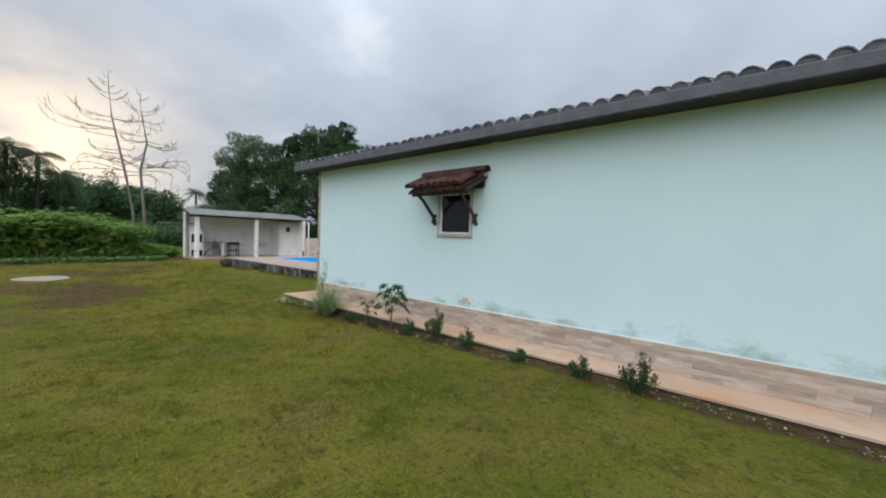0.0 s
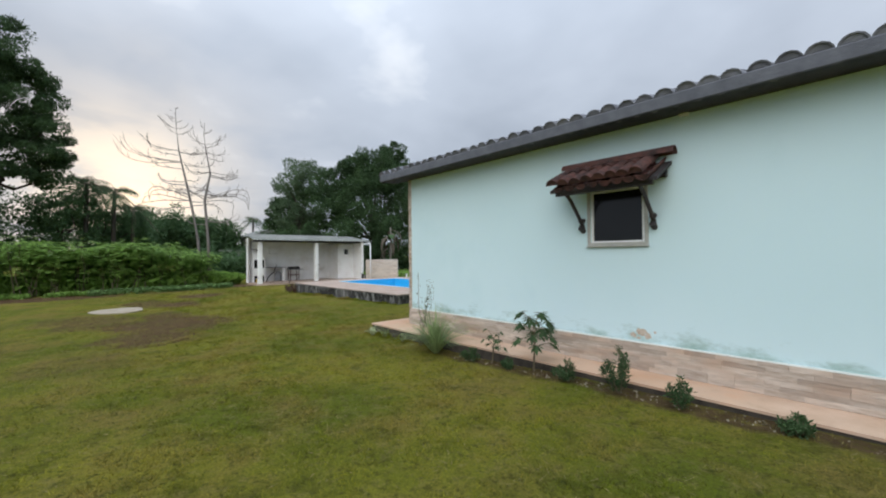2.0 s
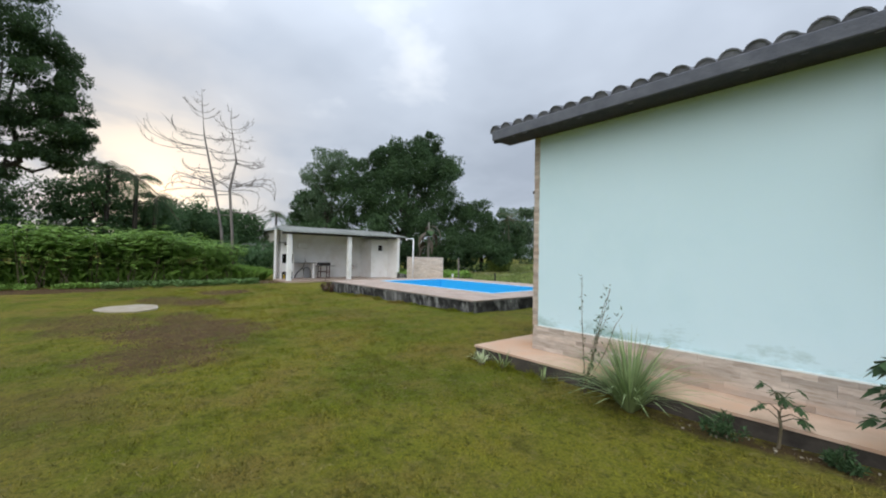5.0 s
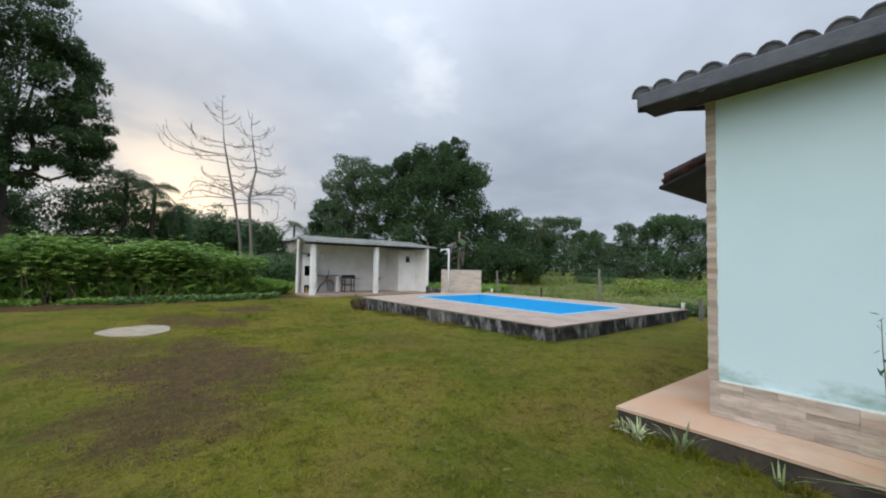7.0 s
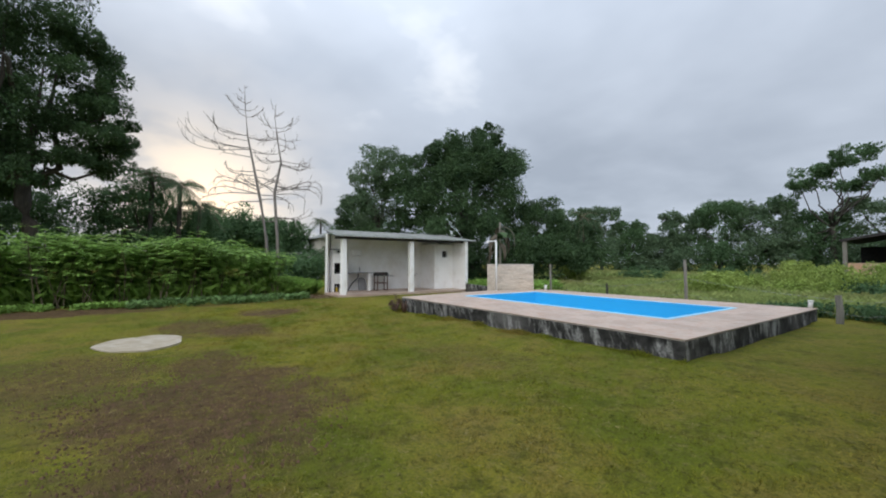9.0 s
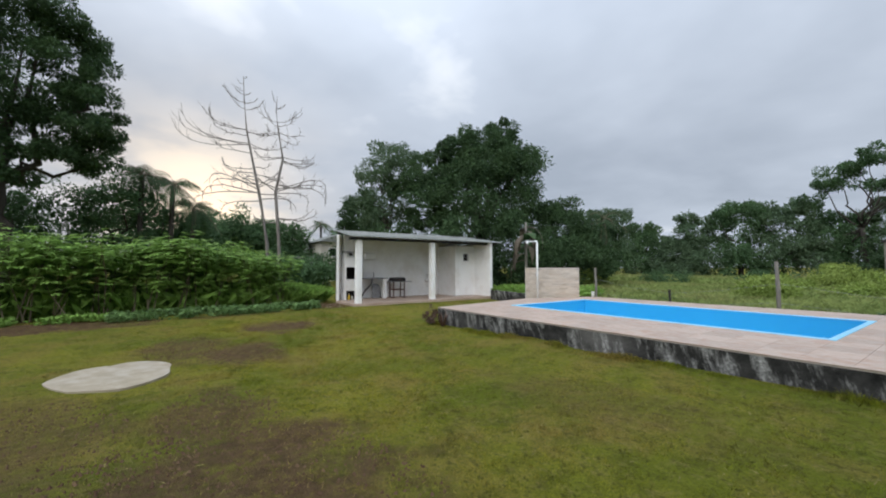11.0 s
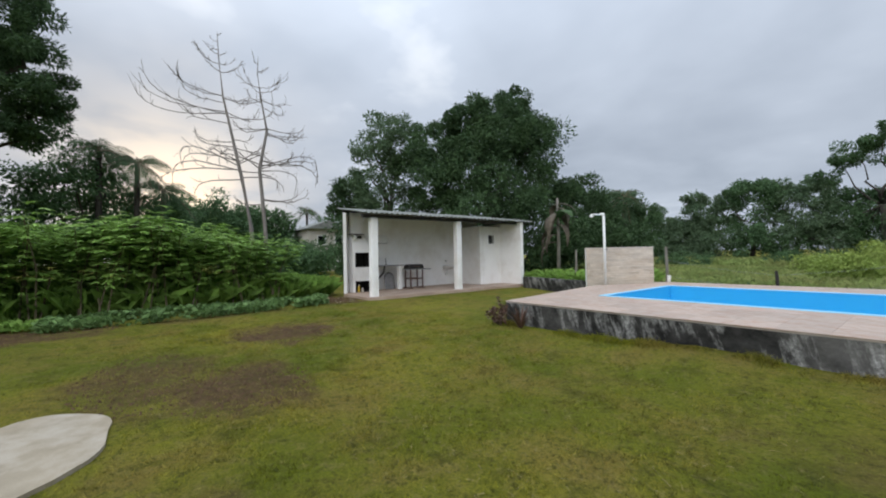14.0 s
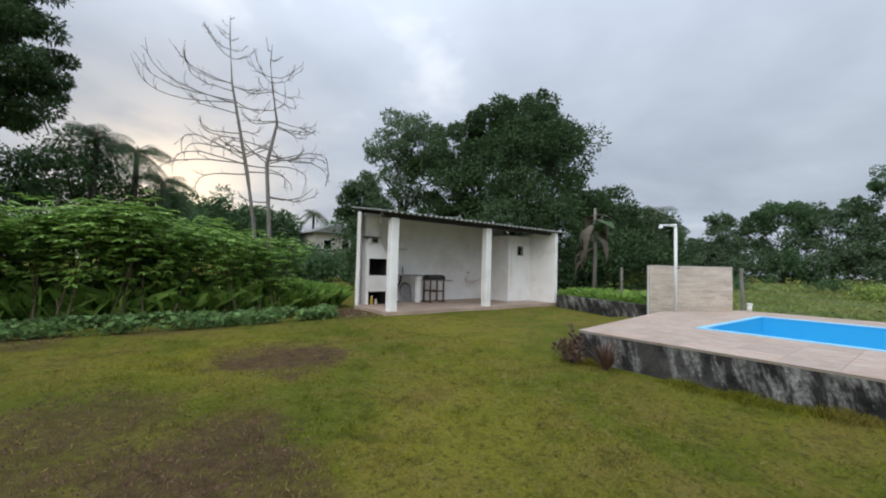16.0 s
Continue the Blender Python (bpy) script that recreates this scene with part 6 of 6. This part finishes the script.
def weed():
    rng = np.random.default_rng(8)
    t = thing("tall_weed", gp(-7.08, 4.72), "thin straggling weed with sparse dark leaves", "plant")
    runs, cs = [], []
    for k in range(6):
        a = rng.uniform(-0.6, 0.6)
        tip = Vector((0.45 * math.sin(a) + rng.uniform(0.0, 0.4), rng.uniform(-0.12, 0.12), rng.uniform(0.75, 1.3)))
        pts = [tip * f + Vector(rng.normal(size=3)) * 0.015 for f in (0, 0.3, 0.6, 0.85, 1.0)]
        runs.append((pts, (0.006, 0.005, 0.004, 0.003, 0.002)))
        cs += [p for f in np.linspace(0.15, 1, 12) for p in (tip * f,)]
    for run in runs:
        part("stem", tubes([run], 5), M_stem, t)
    part("foliage", leaves(cs, [0.035] * len(cs), 2, 0.05, 0.016, rng, 0.1, 0.2), M_leafd, t)


weed()


def cassava(at, h, spread, n, size, label, seed):
    rng = np.random.default_rng(seed)
    t = thing("cassava_plant", at, label, "plant", "young cassava plants")
    runs = [(((0, 0, -0.05), (0.02, 0.0, h * 0.35), (0.0, 0.03, h * 0.6)), (0.014, 0.012, 0.009))]
    qs = []
    for k in range(n):
        a = 2.4 * k + rng.random()
        z = h * (0.42 + 0.42 * k / n)
        d = np.array((math.cos(a), math.sin(a), 0.0))
        b = np.array((0.01, 0.015, z))
        r = spread * (1.0 - 0.35 * k / n)
        tip = b + d * r + np.array((0, 0, h * (0.28 - 0.22 * (1 - k / n))))
        runs.append(((b, (b + tip) / 2 + np.array((0, 0, 0.03)), tip), (0.005, 0.004, 0.003)))
        qs += palmate(tip, d + np.array((0, 0, -0.95)), size * (0.8 + 0.4 * rng.random()), rng, 7, 0.24)
    for run in runs:
        part("stem", tubes([run], 5), M_stem, t)
    part("foliage", fast_mesh(np.array(qs), 4), M_leafd, t)


cassava(gp(-4.72, 4.74), 0.74, 0.25, 19, 0.145, "young cassava plant with dark drooping hand-shaped leaves", 4)
cassava(gp(-5.45, 4.76), 0.46, 0.17, 10, 0.08, "small pale seedling cassava plant beside the path", 6)
blades_plant("spider_plant", gp(-8.62, 4.72), 34, 0.22, 0.016, M_varieg, "cream and green variegated spider plant by the path corner", "plant", 5, 0.9, 0.8)
blades_plant("spider_plant", gp(-8.78, 4.80), 26, 0.18, 0.015, M_varieg, "cream and green variegated spider plant by the path corner", "plant", 6, 0.9, 0.8)
blades_plant("strap_plant", gp(-8.28, 4.78), 14, 0.30, 0.022, M_clump, "small strap-leaved plant by the path edge", "plant", 7, 0.8, 0.6)
blades_plant("strap_plant", gp(-7.62, 4.76), 10, 0.20, 0.018, M_clump, "small strap-leaved plant by the path edge", "plant", 9, 0.8, 0.6)
blades_plant("bromeliad", gp(-19.15, 7.24), 40, 0.42, 0.03, M_redleaf, "spiky bronze bromeliad against the pool wall", "plant", 10, 0.9, 0.35)
bushlet(gp(-19.62, 7.22), 0.48, 0.24, 420, M_redleaf, "bronze-leaved shrub against the pool corner", 90, "", (0.075, 0.03))


def banana():
    rng = np.random.default_rng(21)
    t = thing("banana_plant", (-24.9, 16.4, 0.1), "banana plant with hanging dry grey leaves", "plant")
    part("stem", tubes([(((0, 0, -0.1), (0.05, 0, 1.9), (0.0, 0.05, 3.6)), (0.085, 0.07, 0.045))], 9), M_post, t, smoothed=True)
    for k in range(16):
        a = rng.random() * 6.28
        dry = k < 13
        d = Vector((math.cos(a), math.sin(a), 0))
        s = Vector((-d.y, d.x, 0))
        L, top = rng.uniform(0.7, 1.8), rng.uniform(1.7, 3.4)
        vs, fs = [], []
        for q in range(8):
            f = q / 7
            c = Vector((0, 0, top)) + d * L * (0.62 * math.sin(f * 1.9) if dry else f * 0.9) + Vector((0, 0, (-L * f * f * 1.1 + 0.25 * f) if dry else L * (0.9 * f - 0.9 * f * f)))
            w = (0.13 if dry else 0.26) * math.sin(math.pi * (0.08 + 0.9 * f)) + 0.01
            vs += [c - s * w + Vector((0, 0, -0.04)), c, c + s * w + Vector((0, 0, -0.04))]
        for q in range(7):
            i = 3 * q
            fs += [(i, i + 1, i + 4, i + 3), (i + 1, i + 2, i + 5, i + 4)]
        part("leaf", mesh_of(vs, fs), M_dead if dry else M_leafd, t, "withered grey leaf" if dry else "")


banana()
st = thing("wooden_stake", (-22.9, 14.6, 0.1), "leaning grey wooden stake behind the garden wall", "stake")
part("stake", tubes([(((0, 0, -0.1), (0.05, 0.02, 0.7), (0.03, 0.05, 1.3)), (0.045, 0.04, 0.035))], 7), M_post, st)

# ---- far buildings ----
def far_house():
    h = thing("distant_house", (-54.0, 17.3, -1.2), "white two-storey house far behind the trees", "house")
    part("wall", boxed(-3, -2.2, -0.1, 1.5, 1.6, 5.4), M_cream, h)
    bm = bmesh.new()
    a = [bm.verts.new(p) for p in ((-3.4, -2.6, 5.4), (1.9, -2.6, 5.4), (1.9, 2.0, 5.4), (-3.4, 2.0, 5.4), (-3.4, -0.3, 6.3), (1.9, -0.3, 6.3))]
    for f in ((0, 1, 5, 4), (2, 3, 4, 5), (1, 2, 5), (3, 0, 4), (3, 2, 1, 0)):
        bm.faces.new([a[i] for i in f])
    part("roof", bm, M_fibro, h)
    for y in (-1.4, 0.4):
        for z in (1.2, 3.8):
            w = part("window", side_ring(y, y + 0.9, z, z + 1.0, 0.08, 1.5, 1.56), M_frame, h)
            part("pane", boxed(1.502, y + 0.08, z + 0.08, 1.52, y + 0.82, z + 0.92), M_glass, w)
    l = thing("distant_shed", (-47.0, 12.2, 0.0), "small white outbuilding behind the bare tree", "shed")
    part("wall", boxed(-1.5, -1.2, -0.1, 1.0, 1.0, 2.3), M_cream, l)
    part("roof", boxed(-1.8, -1.5, 2.3, 1.3, 1.3, 2.42), M_fibro, l)
    part("door", boxed(1.0, -0.4, 0.0, 1.03, 0.4, 1.95), M_slate, l)


def warehouse():
    h = thing("grey_warehouse", (-14.85, 39.0, 0.0), "grey block building with dark lean-to roof across the field", "building")
    bm = wall_with_hole(bmesh.new(), 2.0, 14.0, -0.1, 4.0, 0.0, 0.3, 4.2, 6.6, 1.9, 2.7)
    part("wall", bm, M_grey, h)
    part("end_wall", boxed(2.0, 0.3, -0.1, 2.3, 8.0, 4.0), M_grey, h)
    part("window_pane", boxed(4.2, 0.14, 1.9, 6.6, 0.17, 2.7), M_glass, h)
    part("roof", boxed(1.6, -0.4, 4.0, 14.4, 8.4, 4.2), M_fibro, h)
    bm = bmesh.new()
    v = [bm.verts.new(p) for p in ((-0.55, -0.2, 2.95), (2.0, -0.2, 3.4), (2.0, 6, 3.4), (-0.55, 6, 2.95), (-0.55, -0.2, 3.1), (2.0, -0.2, 3.55), (2.0, 6, 3.55), (-0.55, 6, 3.1))]
    for f in ((3, 2, 1, 0), (4, 5, 6, 7), (0, 1, 5, 4), (1, 2, 6, 5), (2, 3, 7, 6), (3, 0, 4, 7)):
        bm.faces.new([v[i] for i in f])
    part("lean_to_roof", bm, M_darkwood, h)
    part("lean_to_wall", boxed(-0.35, 0.2, -0.1, 2.0, 0.4, 1.5), M_walk, h, "low salmon wall")
    # Near-black sheet added for the shade under the lean-to roof.
    part("lean_to_back", boxed(-0.35, 5.0, -0.1, 2.0, 5.2, 2.7), M_soot_shade, h)
    part("post", boxed(-0.45, -0.1, -0.1, -0.25, 0.1, 2.96), M_post, h)


for i, (x, y, zt, r) in enumerate(((-44.0, 12.6, 2.8, 1.6), (-42.0, 10.2, 2.2, 1.6), (-46.5, 9.5, 3.0, 2.0), (-33.5, 8.2, 1.7, 1.2), (-45.0, 15.5, 3.0, 1.6))):
    tree("scrub_bush", (x, y), [ell(x, y, zt * 0.5, r, r, zt * 0.45, 20, 0.6)], 150, (0.22, 0.09), M_leafm, "rounded green scrub bush behind the hedge", 120 + i, 0.06, 0.3, 4, group="scrub bushes")
rng_f = random.Random(17)
for i in range(22):
    x, y = rng_f.uniform(-28, 1), rng_f.uniform(17, 40)
    zt, r = rng_f.uniform(0.7, 1.5) + 0.02 * (y - 17), rng_f.uniform(0.7, 1.8)
    pale = i % 3 != 1
    tree("field_bush", (x, y), [ell(x, y, zt * 0.42, r, r, zt * 0.42, 22, 0.4)], 150, (0.15, 0.06), M_leafy if pale else M_leafm, "bright yellow-green bush in the field" if pale else "dark green bush in the field", 140 + i, 0.04, 0.3, 4, group="field bushes")
far_house()
warehouse()
